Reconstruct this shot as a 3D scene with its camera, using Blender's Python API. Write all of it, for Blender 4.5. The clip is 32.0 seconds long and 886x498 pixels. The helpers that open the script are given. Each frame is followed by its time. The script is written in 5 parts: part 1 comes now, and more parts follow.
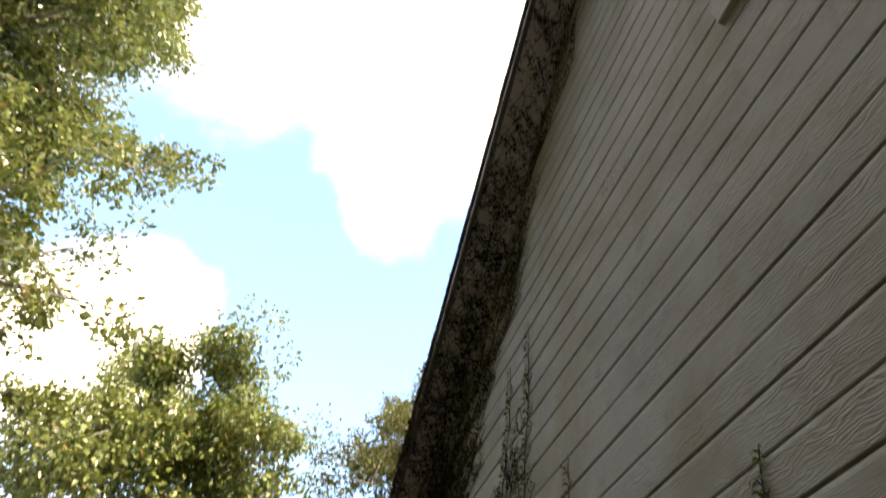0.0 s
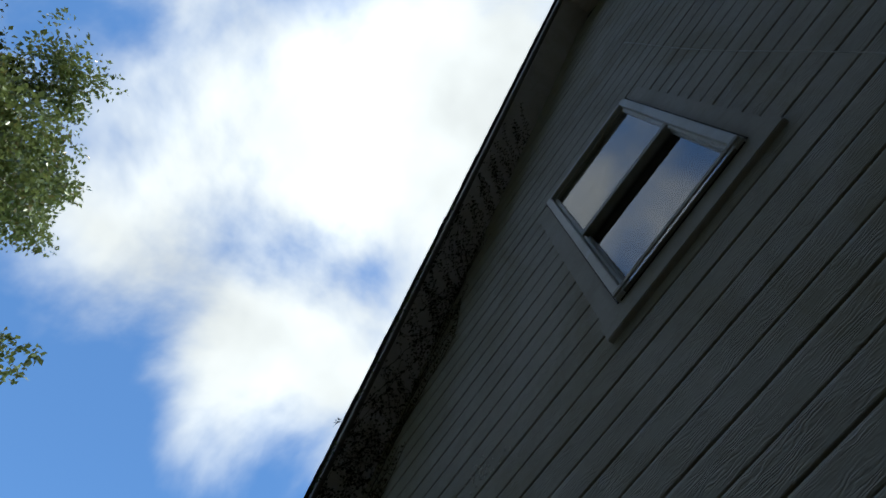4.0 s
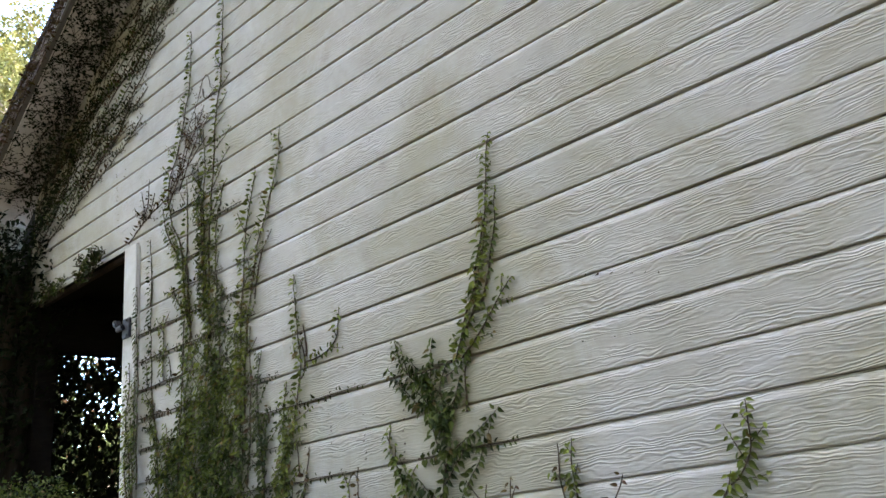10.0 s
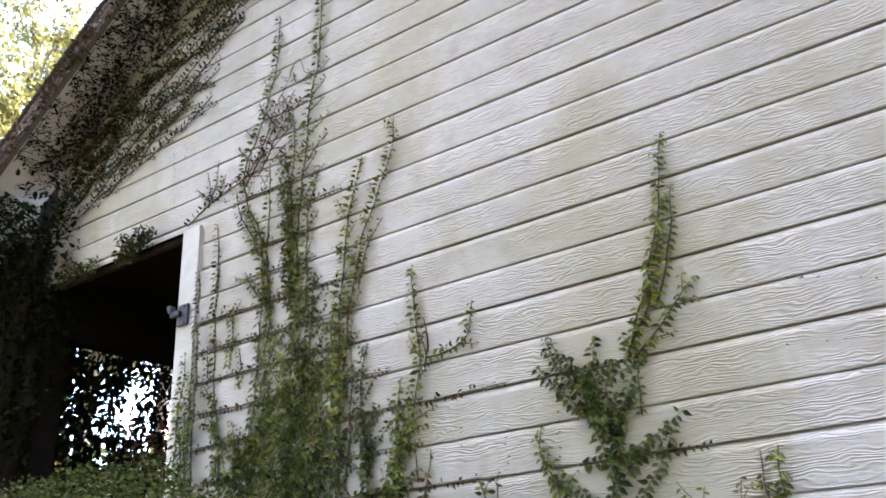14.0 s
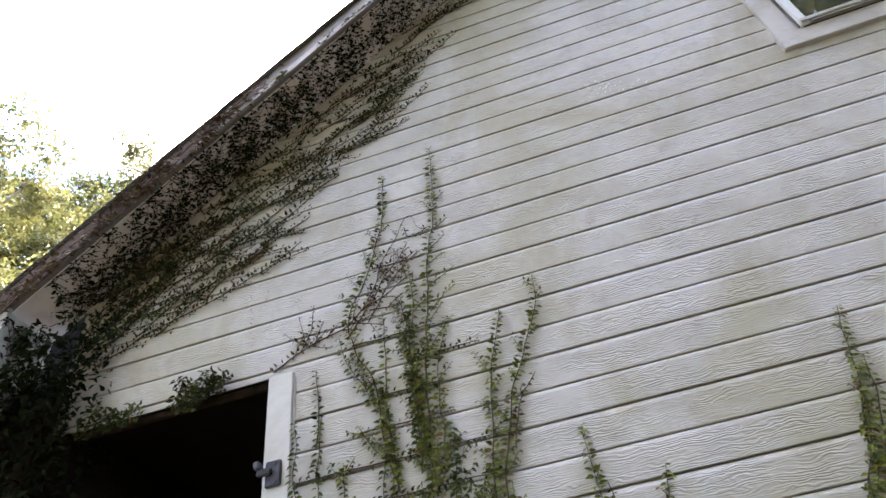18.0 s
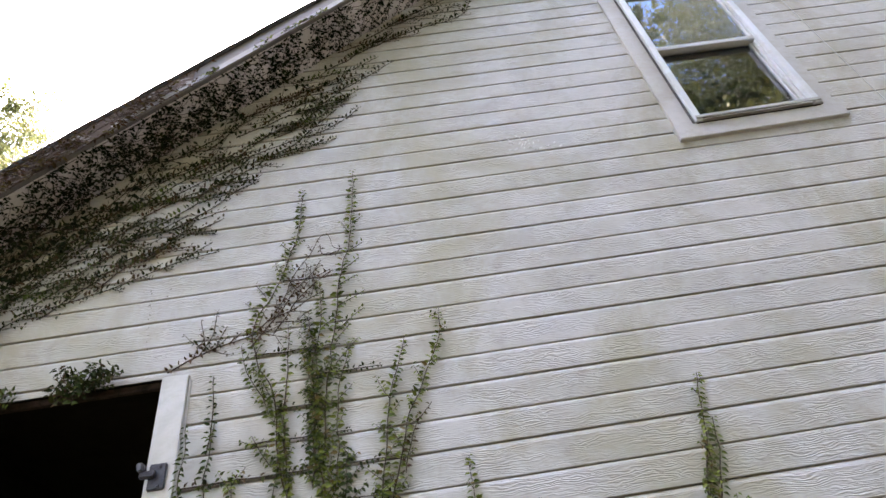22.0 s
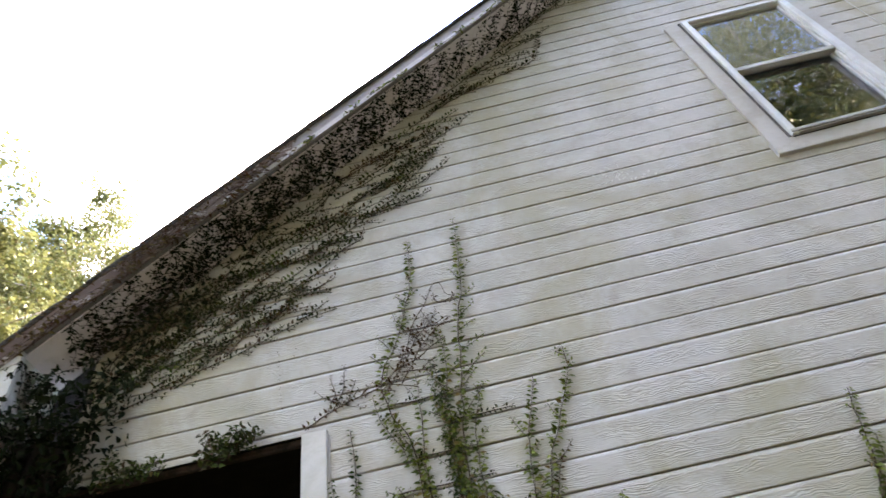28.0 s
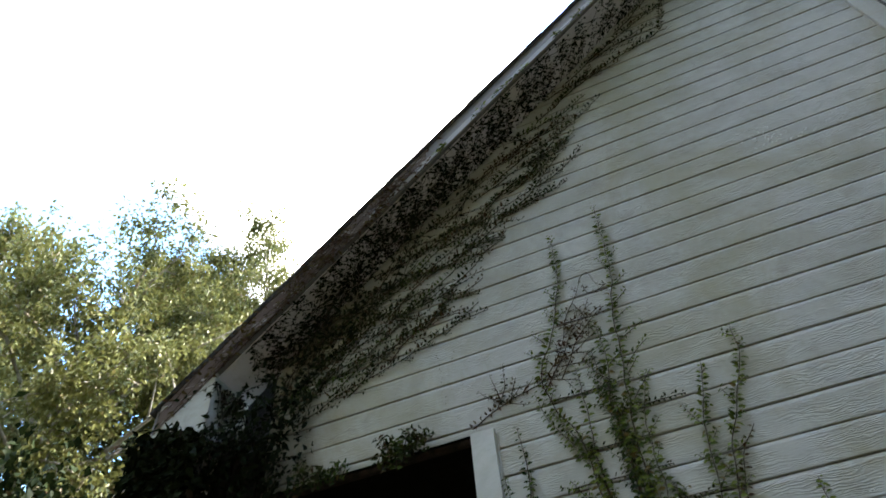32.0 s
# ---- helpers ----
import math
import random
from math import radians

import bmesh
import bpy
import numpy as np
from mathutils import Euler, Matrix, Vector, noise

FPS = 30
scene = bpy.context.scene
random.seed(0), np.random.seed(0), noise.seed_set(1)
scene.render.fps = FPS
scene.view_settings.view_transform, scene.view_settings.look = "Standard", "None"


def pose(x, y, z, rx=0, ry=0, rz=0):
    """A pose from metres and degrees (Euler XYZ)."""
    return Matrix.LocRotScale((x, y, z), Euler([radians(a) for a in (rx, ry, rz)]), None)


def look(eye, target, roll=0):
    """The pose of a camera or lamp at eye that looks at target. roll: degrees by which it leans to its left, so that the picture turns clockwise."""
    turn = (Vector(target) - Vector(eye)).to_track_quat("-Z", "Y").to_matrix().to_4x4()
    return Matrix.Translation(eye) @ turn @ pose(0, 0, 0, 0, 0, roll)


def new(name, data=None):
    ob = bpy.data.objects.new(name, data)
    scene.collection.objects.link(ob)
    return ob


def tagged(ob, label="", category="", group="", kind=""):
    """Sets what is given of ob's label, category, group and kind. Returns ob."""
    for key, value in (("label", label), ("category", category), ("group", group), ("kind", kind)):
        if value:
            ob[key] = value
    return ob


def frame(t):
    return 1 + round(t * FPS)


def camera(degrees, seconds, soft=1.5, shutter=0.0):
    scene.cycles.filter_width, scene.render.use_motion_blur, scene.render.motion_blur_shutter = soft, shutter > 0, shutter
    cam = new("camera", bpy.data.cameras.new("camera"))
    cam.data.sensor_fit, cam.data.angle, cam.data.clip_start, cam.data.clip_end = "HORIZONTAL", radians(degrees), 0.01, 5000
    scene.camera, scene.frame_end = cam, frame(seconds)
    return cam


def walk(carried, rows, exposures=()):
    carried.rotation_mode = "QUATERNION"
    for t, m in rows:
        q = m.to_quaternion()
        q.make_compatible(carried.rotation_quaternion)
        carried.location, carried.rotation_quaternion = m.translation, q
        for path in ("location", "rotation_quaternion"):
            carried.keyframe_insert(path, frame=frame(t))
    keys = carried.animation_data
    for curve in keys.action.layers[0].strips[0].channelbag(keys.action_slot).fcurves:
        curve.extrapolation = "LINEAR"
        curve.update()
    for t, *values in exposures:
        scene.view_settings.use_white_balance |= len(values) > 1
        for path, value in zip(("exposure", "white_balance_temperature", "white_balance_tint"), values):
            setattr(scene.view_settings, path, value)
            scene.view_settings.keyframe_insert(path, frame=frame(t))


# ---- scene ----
# camera and its way: seconds, place, Euler angles in degrees
cam = camera(69.6, 32.0, soft=1.5, shutter=0.5)
PATH = [
    (0.0, 0.616, -1.086, 1.731, 138.66, -4.17, 73.17),
    (0.5, 0.641, -1.205, 1.609, 145.09, -4.19, 72.09),
    (1.0, 0.724, -1.248, 1.587, 147.00, -3.82, 71.51),
    (1.5, 0.744, -1.277, 1.626, 147.56, -1.84, 70.81),
    (2.0, 0.688, -1.303, 1.712, 150.90, -2.20, 68.24),
    (2.5, 0.606, -1.232, 1.813, 154.33, -1.30, 63.12),
    (3.0, 0.583, -1.223, 1.844, 156.74, -0.17, 60.51),
    (3.5, 0.558, -1.239, 1.849, 159.03, 0.34, 58.14),
    (4.0, 0.542, -1.238, 1.848, 161.39, 1.54, 56.55),
    (4.5, 0.533, -1.233, 1.839, 162.80, 3.04, 55.60),
    (5.0, 0.532, -1.232, 1.820, 162.23, 4.41, 55.06),
    (5.5, 0.539, -1.249, 1.787, 158.69, 5.26, 54.68),
    (6.0, 0.555, -1.295, 1.735, 151.15, 5.14, 54.39),
    (6.5, 0.598, -1.362, 1.631, 144.42, 3.39, 54.74),
    (7.0, 0.549, -1.444, 1.649, 139.50, 4.95, 53.76),
    (7.5, 0.493, -1.421, 1.631, 132.15, 4.43, 50.78),
    (8.0, 0.505, -1.503, 1.589, 125.23, 4.19, 49.50),
    (8.5, 0.543, -1.615, 1.558, 117.99, 5.42, 46.59),
    (9.0, 0.475, -1.697, 1.530, 112.72, 6.45, 41.92),
    (9.5, 0.383, -1.741, 1.520, 110.81, 8.94, 37.40),
    (10.0, 0.351, -1.742, 1.521, 110.78, 8.73, 35.96),
    (10.5, 0.333, -1.748, 1.519, 110.71, 9.03, 36.19),
    (11.0, 0.323, -1.746, 1.523, 111.13, 8.68, 36.57),
    (11.5, 0.317, -1.751, 1.529, 111.31, 8.10, 38.58),
    (12.0, 0.232, -1.823, 1.491, 110.01, 5.74, 42.25),
    (12.5, 0.074, -1.937, 1.475, 109.16, 8.37, 34.55),
    (13.0, -0.076, -1.923, 1.454, 109.33, 7.66, 30.88),
    (13.5, -0.257, -1.900, 1.464, 112.04, 6.26, 28.32),
    (14.0, -0.403, -1.990, 1.459, 114.68, 5.76, 28.29),
    (14.5, -0.518, -2.087, 1.456, 115.89, 6.69, 27.68),
    (15.0, -0.660, -2.145, 1.457, 116.74, 6.90, 25.60),
    (15.5, -0.815, -2.179, 1.459, 117.79, 6.63, 22.73),
    (16.0, -0.966, -2.201, 1.458, 119.57, 6.15, 19.73),
    (16.5, -1.097, -2.222, 1.450, 122.59, 5.74, 17.28),
    (17.0, -1.191, -2.254, 1.430, 127.36, 5.64, 16.07),
    (17.5, -1.318, -2.265, 1.444, 131.37, 6.52, 17.16),
    (18.0, -1.477, -2.236, 1.429, 132.05, 7.09, 16.80),
    (18.5, -1.550, -2.309, 1.411, 131.96, 4.12, 10.16),
    (19.0, -1.546, -2.350, 1.384, 130.92, 4.14, 4.76),
    (19.5, -1.543, -2.394, 1.390, 130.28, 5.66, 1.42),
    (20.0, -1.529, -2.415, 1.396, 130.41, 6.79, 0.59),
    (20.5, -1.547, -2.412, 1.398, 130.96, 7.65, 0.95),
    (21.0, -1.552, -2.408, 1.399, 131.15, 7.53, 1.96),
    (21.5, -1.566, -2.414, 1.405, 131.19, 7.43, 2.60),
    (22.0, -1.593, -2.414, 1.405, 131.63, 7.78, 3.37),
    (22.5, -1.606, -2.419, 1.404, 132.40, 7.95, 4.42),
    (23.0, -1.603, -2.413, 1.394, 133.52, 7.84, 5.12),
    (23.5, -1.616, -2.422, 1.399, 133.68, 7.21, 4.78),
    (24.0, -1.617, -2.411, 1.394, 133.68, 5.83, 4.06),
    (24.5, -1.652, -2.354, 1.400, 132.86, 5.83, 4.66),
    (25.0, -1.698, -2.333, 1.393, 131.76, 5.44, 3.30),
    (25.5, -1.749, -2.336, 1.381, 130.82, 5.04, 1.09),
    (26.0, -1.796, -2.355, 1.369, 130.42, 5.09, -0.93),
    (26.5, -1.832, -2.384, 1.363, 130.94, 6.06, -1.68),
    (27.0, -1.848, -2.414, 1.367, 132.83, 8.40, -0.05),
    (27.5, -1.865, -2.442, 1.387, 135.56, 9.18, 6.80),
    (28.0, -1.890, -2.451, 1.386, 137.20, 8.32, 10.58),
    (28.5, -1.920, -2.452, 1.394, 138.12, 7.01, 12.60),
    (29.0, -1.939, -2.450, 1.389, 138.85, 6.34, 13.69),
    (29.5, -1.944, -2.463, 1.395, 139.31, 5.84, 14.88),
    (30.0, -1.942, -2.460, 1.394, 139.86, 5.39, 16.38),
    (30.5, -1.942, -2.463, 1.385, 140.37, 5.36, 18.50),
    (31.0, -1.945, -2.459, 1.381, 140.53, 4.71, 19.39),
    (31.5, -1.911, -2.446, 1.386, 140.43, 4.28, 22.29),
    (32.0, -1.935, -2.490, 1.383, 138.19, 3.82, 23.50),
]

EXPOSURES = [(0.0, 1.00, 9900, 16), (0.5, 0.1, 8300, 14), (1.0, -0.57, 7200, 11), (2.0, -0.8, 6700, 8), (3.0, -0.9, 6300, 5), (5.5, -0.9, 6400, 3), (6.0, -0.74, 6500, 2), (6.5, -0.05, 7300, -2), (7.0, 0.45, 8350, -1),
             (7.5, 1.33, 8450, -1), (8.0, 1.93, 8550, -8), (9.0, 3.03, 8400, 4), (10.0, 3.08, 8000, 16), (12.2, 3.1, 7900, 23), (13.0, 3.51, 7800, 24), (14.5, 3.58, 7800, 24), (16.5, 3.63, 7700, 21), (17.2, 3.48, 7700, 21),
             (18.0, 3.2, 7600, 24), (20.0, 3.19, 7600, 25), (22.0, 3.27, 7600, 25), (24.5, 3.30, 7700, 24), (27.0, 3.28, 7700, 21), (28.0, 3.13, 7700, 21), (30.0, 2.48, 7500, 18), (31.0, 2.33, 7300, 16), (32.0, 2.0, 7200, 7)]
walk(cam, [(t, pose(x, y, z, a, b, c)) for t, x, y, z, a, b, c in PATH], EXPOSURES)

# world: clear sky with a drifting cloud field, and the sun behind the house
SUN_AZ, SUN_EL = 56.0, 48.0          # degrees from +y towards +x, and above the horizon
world = bpy.data.worlds.new("sky")
scene.world = world
world.use_nodes = True


def direction(az, el):
    a, e = radians(az), radians(el)
    return Vector((math.sin(a) * math.cos(e), math.cos(a) * math.cos(e), math.sin(e)))


def build_world():
    nt = world.node_tree
    nt.nodes.clear()
    N, L = nt.nodes.new, nt.links.new
    out, bg = N("ShaderNodeOutputWorld"), N("ShaderNodeBackground")
    sky = N("ShaderNodeTexSky")
    sky.sky_type, sky.sun_disc = "NISHITA", False
    sky.sun_elevation, sky.sun_rotation = radians(SUN_EL), radians(SUN_AZ)
    sky.air_density, sky.dust_density, sky.ozone_density = 1.0, 0.4, 1.6
    co = N("ShaderNodeTexCoord")
    warp = N("ShaderNodeTexNoise")
    warp.inputs["Scale"].default_value, warp.inputs["Detail"].default_value = 2.4, 5.0
    L(co.outputs["Generated"], warp.inputs["Vector"])
    n1 = N("ShaderNodeTexNoise")
    n1.inputs["Scale"].default_value, n1.inputs["Detail"].default_value, n1.inputs["Roughness"].default_value = 3.1, 6.0, 0.52
    n1.inputs["Distortion"].default_value = 0.25
    off = N("ShaderNodeVectorMath")
    off.operation = "ADD"
    off.inputs[1].default_value = (1.7, 0.4, 2.3)
    L(co.outputs["Generated"], off.inputs[0])
    L(off.outputs[0], n1.inputs["Vector"])
    # the clear gap in the clouds, low over the trees
    dot = N("ShaderNodeVectorMath")
    dot.operation = "DOT_PRODUCT"
    dot.inputs[1].default_value = direction(-93, 41)
    L(co.outputs["Generated"], dot.inputs[0])
    gap = N("ShaderNodeMapRange")
    gap.interpolation_type = "SMOOTHSTEP"
    gap.inputs["From Min"].default_value, gap.inputs["From Max"].default_value = 0.87, 0.985
    gap.inputs["To Min"].default_value, gap.inputs["To Max"].default_value = 0.0, 0.36
    L(dot.outputs["Value"], gap.inputs["Value"])
    sub = N("ShaderNodeMath")
    sub.operation = "SUBTRACT"
    L(n1.outputs["Fac"], sub.inputs[0])
    L(gap.outputs[0], sub.inputs[1])
    # the large cloud bank above the gap
    near = N("ShaderNodeVectorMath")
    near.operation = "DOT_PRODUCT"
    near.inputs[1].default_value = direction(-72, 64)
    L(co.outputs["Generated"], near.inputs[0])
    bank = N("ShaderNodeMapRange")
    bank.interpolation_type = "SMOOTHSTEP"
    bank.inputs["From Min"].default_value, bank.inputs["From Max"].default_value = 0.72, 0.95
    bank.inputs["To Min"].default_value, bank.inputs["To Max"].default_value = 0.0, 0.15
    L(near.outputs["Value"], bank.inputs["Value"])
    total = N("ShaderNodeMath")
    total.operation = "ADD"
    L(sub.outputs[0], total.inputs[0])
    L(bank.outputs[0], total.inputs[1])
    # a lobe of the bank that hangs lower
    low = N("ShaderNodeVectorMath")
    low.operation = "DOT_PRODUCT"
    low.inputs[1].default_value = direction(-80, 53)
    L(co.outputs["Generated"], low.inputs[0])
    lobe = N("ShaderNodeMapRange")
    lobe.interpolation_type = "SMOOTHSTEP"
    lobe.inputs["From Min"].default_value, lobe.inputs["From Max"].default_value = 0.974, 0.999
    lobe.inputs["To Min"].default_value, lobe.inputs["To Max"].default_value = 0.0, 0.24
    L(low.outputs["Value"], lobe.inputs["Value"])
    more = N("ShaderNodeMath")
    more.operation = "ADD"
    L(total.outputs[0], more.inputs[0])
    L(lobe.outputs[0], more.inputs[1])
    # open sky over the yard, behind the viewer
    back = N("ShaderNodeVectorMath")
    back.operation = "DOT_PRODUCT"
    back.inputs[1].default_value = direction(168, 57)
    L(co.outputs["Generated"], back.inputs[0])
    clear = N("ShaderNodeMapRange")
    clear.interpolation_type = "SMOOTHSTEP"
    clear.inputs["From Min"].default_value, clear.inputs["From Max"].default_value = 0.93, 0.99
    clear.inputs["To Min"].default_value, clear.inputs["To Max"].default_value = 0.0, 0.05
    L(back.outputs["Value"], clear.inputs["Value"])
    less = N("ShaderNodeMath")
    less.operation = "SUBTRACT"
    L(more.outputs[0], less.inputs[0])
    L(clear.outputs[0], less.inputs[1])
    last = less
    for az, el, inner, outer, amount in ((-111, 33.5, 1.0, 0.984, 0.40), (-137, 62, 0.998, 0.982, -0.16), (-60, 36, 0.99, 0.955, -0.40)):
        aim = N("ShaderNodeVectorMath")
        aim.operation = "DOT_PRODUCT"
        aim.inputs[1].default_value = direction(az, el)
        L(co.outputs["Generated"], aim.inputs[0])
        patch = N("ShaderNodeMapRange")
        patch.interpolation_type = "SMOOTHSTEP"
        patch.inputs["From Min"].default_value, patch.inputs["From Max"].default_value = outer, inner
        patch.inputs["To Min"].default_value, patch.inputs["To Max"].default_value = 0.0, amount
        L(aim.outputs["Value"], patch.inputs["Value"])
        plus = N("ShaderNodeMath")
        plus.operation = "ADD"
        L(last.outputs[0], plus.inputs[0])
        L(patch.outputs[0], plus.inputs[1])
        last = plus
    total = last
    ramp = N("ShaderNodeMapRange")
    ramp.interpolation_type = "SMOOTHSTEP"
    ramp.inputs["From Min"].default_value, ramp.inputs["From Max"].default_value = 0.38, 0.68
    L(total.outputs[0], ramp.inputs["Value"])
    shade = N("ShaderNodeMapRange")
    shade.inputs["From Min"].default_value, shade.inputs["From Max"].default_value = 0.3, 0.7
    shade.inputs["To Min"].default_value, shade.inputs["To Max"].default_value = 8.5, 16.0
    L(warp.outputs["Fac"], shade.inputs["Value"])
    white = N("ShaderNodeVectorMath")
    white.operation = "SCALE"
    white.inputs[0].default_value = (0.97, 0.985, 1.0)
    L(shade.outputs[0], white.inputs["Scale"])
    deep = N("ShaderNodeVectorMath")
    deep.operation = "MULTIPLY"
    deep.inputs[1].default_value = (2.1, 2.85, 3.5)
    L(sky.outputs[0], deep.inputs[0])
    mix = N("ShaderNodeMix")
    mix.data_type = "RGBA"
    L(ramp.outputs[0], mix.inputs["Factor"])
    L(deep.outputs[0], mix.inputs["A"])
    L(white.outputs[0], mix.inputs["B"])
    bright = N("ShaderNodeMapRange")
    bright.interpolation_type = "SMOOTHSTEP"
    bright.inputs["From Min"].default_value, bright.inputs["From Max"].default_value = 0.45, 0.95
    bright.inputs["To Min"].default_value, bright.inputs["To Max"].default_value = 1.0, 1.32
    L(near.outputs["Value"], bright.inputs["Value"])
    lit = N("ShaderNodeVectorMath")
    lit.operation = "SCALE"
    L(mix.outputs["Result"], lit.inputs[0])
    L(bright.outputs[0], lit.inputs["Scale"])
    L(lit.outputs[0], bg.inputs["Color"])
    bg.inputs["Strength"].default_value = 0.12
    L(bg.outputs[0], out.inputs["Surface"])


build_world()
sun = new("sun", bpy.data.lights.new("sun", "SUN"))
sun.data.energy, sun.data.angle, sun.data.color = 5.0, radians(0.5), (1.0, 0.95, 0.86)
sun.matrix_world = look(direction(SUN_AZ, SUN_EL) * 30, (0, 0, 0))


# ---- materials ----
def material(name):
    m = bpy.data.materials.new(name)
    m.use_nodes = True
    nt = m.node_tree
    b = nt.nodes["Principled BSDF"]
    return m, nt, nt.nodes.new, nt.links.new, b


def coords(nt, scale=(1, 1, 1), shift=False):
    """Object coordinates in metres, stretched; shift moves them by a random amount for each object."""
    co = nt.nodes.new("ShaderNodeTexCoord")
    mp = nt.nodes.new("ShaderNodeMapping")
    mp.inputs["Scale"].default_value = scale
    nt.links.new(co.outputs["Object"], mp.inputs["Vector"])
    if shift:
        info = nt.nodes.new("ShaderNodeObjectInfo")
        comb = nt.nodes.new("ShaderNodeMath")
        comb.operation = "MULTIPLY"
        comb.inputs[1].default_value = 37.0
        nt.links.new(info.outputs["Random"], comb.inputs[0])
        xyz = nt.nodes.new("ShaderNodeCombineXYZ")
        nt.links.new(comb.outputs[0], xyz.inputs[0])
        nt.links.new(comb.outputs[0], xyz.inputs[2])
        nt.links.new(xyz.outputs[0], mp.inputs["Location"])
    return mp.outputs["Vector"]


def noise_node(nt, vec, scale, detail=4.0, rough=0.55, distort=0.0):
    n = nt.nodes.new("ShaderNodeTexNoise")
    n.inputs["Scale"].default_value, n.inputs["Detail"].default_value = scale, detail
    n.inputs["Roughness"].default_value, n.inputs["Distortion"].default_value = rough, distort
    nt.links.new(vec, n.inputs["Vector"])
    return n.outputs["Fac"]


def ramp_node(nt, fac, lo, hi, a=0.0, b=1.0):
    r = nt.nodes.new("ShaderNodeMapRange")
    r.interpolation_type = "SMOOTHSTEP"
    r.inputs["From Min"].default_value, r.inputs["From Max"].default_value = lo, hi
    r.inputs["To Min"].default_value, r.inputs["To Max"].default_value = a, b
    nt.links.new(fac, r.inputs["Value"])
    return r.outputs[0]


def mix_node(nt, fac, a, b):
    m = nt.nodes.new("ShaderNodeMix")
    m.data_type = "RGBA"
    for key, v in (("Factor", fac), ("A", a), ("B", b)):
        if isinstance(v, bpy.types.NodeSocket):
            nt.links.new(v, m.inputs[key])
        else:
            m.inputs[key].default_value = v if key == "Factor" else (*v, 1)
    return m.outputs["Result"]


def math_node(nt, op, a, b):
    m = nt.nodes.new("ShaderNodeMath")
    m.operation = op
    for i, v in enumerate((a, b)):
        if isinstance(v, bpy.types.NodeSocket):
            nt.links.new(v, m.inputs[i])
        else:
            m.inputs[i].default_value = v
    return m.outputs[0]


def bump_node(nt, height, strength, distance):
    b = nt.nodes.new("ShaderNodeBump")
    b.inputs["Strength"].default_value, b.inputs["Distance"].default_value = strength, distance
    nt.links.new(height, b.inputs["Height"])
    return b.outputs["Normal"]


def painted(name, base, dirt, rough=0.6, grain=True, dirt_lo=0.5, dirt_hi=0.8, peel=None, algae=None):
    """Old paint on embossed board: wavy wood grain in relief, streaks of grime, green film, flaking spots."""
    m, nt, N, L, b = material(name)
    wide = coords(nt)
    col = base
    blotch = noise_node(nt, wide, 1.9, 7, 0.66, 0.5)
    fine = noise_node(nt, coords(nt, (9, 9, 60)), 1.0, 4, 0.6)
    col = mix_node(nt, ramp_node(nt, blotch, 0.38, 0.66, 0.0, 0.9), col, (base[0] * 0.80, base[1] * 0.785, base[2] * 0.74))
    mottle = noise_node(nt, coords(nt, (1, 1, 1.3)), 7.5, 5, 0.7, 0.8)
    col = mix_node(nt, ramp_node(nt, mottle, 0.50, 0.68, 0.0, 0.42), col, (base[0] * 0.74, base[1] * 0.74, base[2] * 0.66))
    chalk = noise_node(nt, coords(nt, (1, 1, 1.5)), 3.4, 6, 0.66, 0.3)
    col = mix_node(nt, ramp_node(nt, chalk, 0.54, 0.70, 0.0, 0.55), col, (base[0] * 1.08, base[1] * 1.10, base[2] * 1.17))
    if algae:
        film = noise_node(nt, coords(nt, (1.0, 1.0, 0.8)), 1.05, 8, 0.68, 0.6)
        col = mix_node(nt, ramp_node(nt, film, 0.45, 0.64, 0.0, 0.72), col, algae)
    grime = math_node(nt, "MULTIPLY", ramp_node(nt, noise_node(nt, wide, 6.0, 6, 0.7, 0.5), dirt_lo, dirt_hi), ramp_node(nt, fine, 0.3, 0.7, 0.3, 1.0))
    col = mix_node(nt, math_node(nt, "MULTIPLY", grime, 0.6), col, dirt)
    specks = ramp_node(nt, noise_node(nt, wide, 42.0, 3, 0.6), 0.73, 0.79)
    col = mix_node(nt, math_node(nt, "MULTIPLY", specks, 0.35), col, (0.12, 0.12, 0.1))
    if peel:
        flake = ramp_node(nt, noise_node(nt, coords(nt, (3, 3, 9)), 2.2, 8, 0.72, 0.8), 0.56, 0.62)
        col = mix_node(nt, flake, col, peel)
    L(col, b.inputs["Base Color"])
    b.inputs["Roughness"].default_value = rough
    b.inputs["Specular IOR Level"].default_value = 0.3
    if grain:
        vec = coords(nt, (0.27, 0.27, 1.0), shift=True)
        g = N("ShaderNodeTexWave")
        g.wave_type, g.bands_direction = "BANDS", "Z"
        g.inputs["Scale"].default_value, g.inputs["Distortion"].default_value = 30.0, 24.0
        g.inputs["Detail"].default_value, g.inputs["Detail Scale"].default_value, g.inputs["Detail Roughness"].default_value = 3.0, 0.62, 0.6
        L(vec, g.inputs["Vector"])
        rows = math_node(nt, "MULTIPLY", g.outputs["Fac"], ramp_node(nt, noise_node(nt, coords(nt, (3, 3, 9), True), 1.3, 3), 0.36, 0.64, 0.08, 1.0))
        h = math_node(nt, "ADD", rows, math_node(nt, "MULTIPLY", noise_node(nt, coords(nt, (30, 30, 120), True), 1.0, 2), 0.35))
        L(bump_node(nt, h, 0.8, 0.0024), b.inputs["Normal"])
    else:
        L(bump_node(nt, math_node(nt, "ADD", fine, noise_node(nt, wide, 40, 3)), 0.4, 0.002), b.inputs["Normal"])
    return m


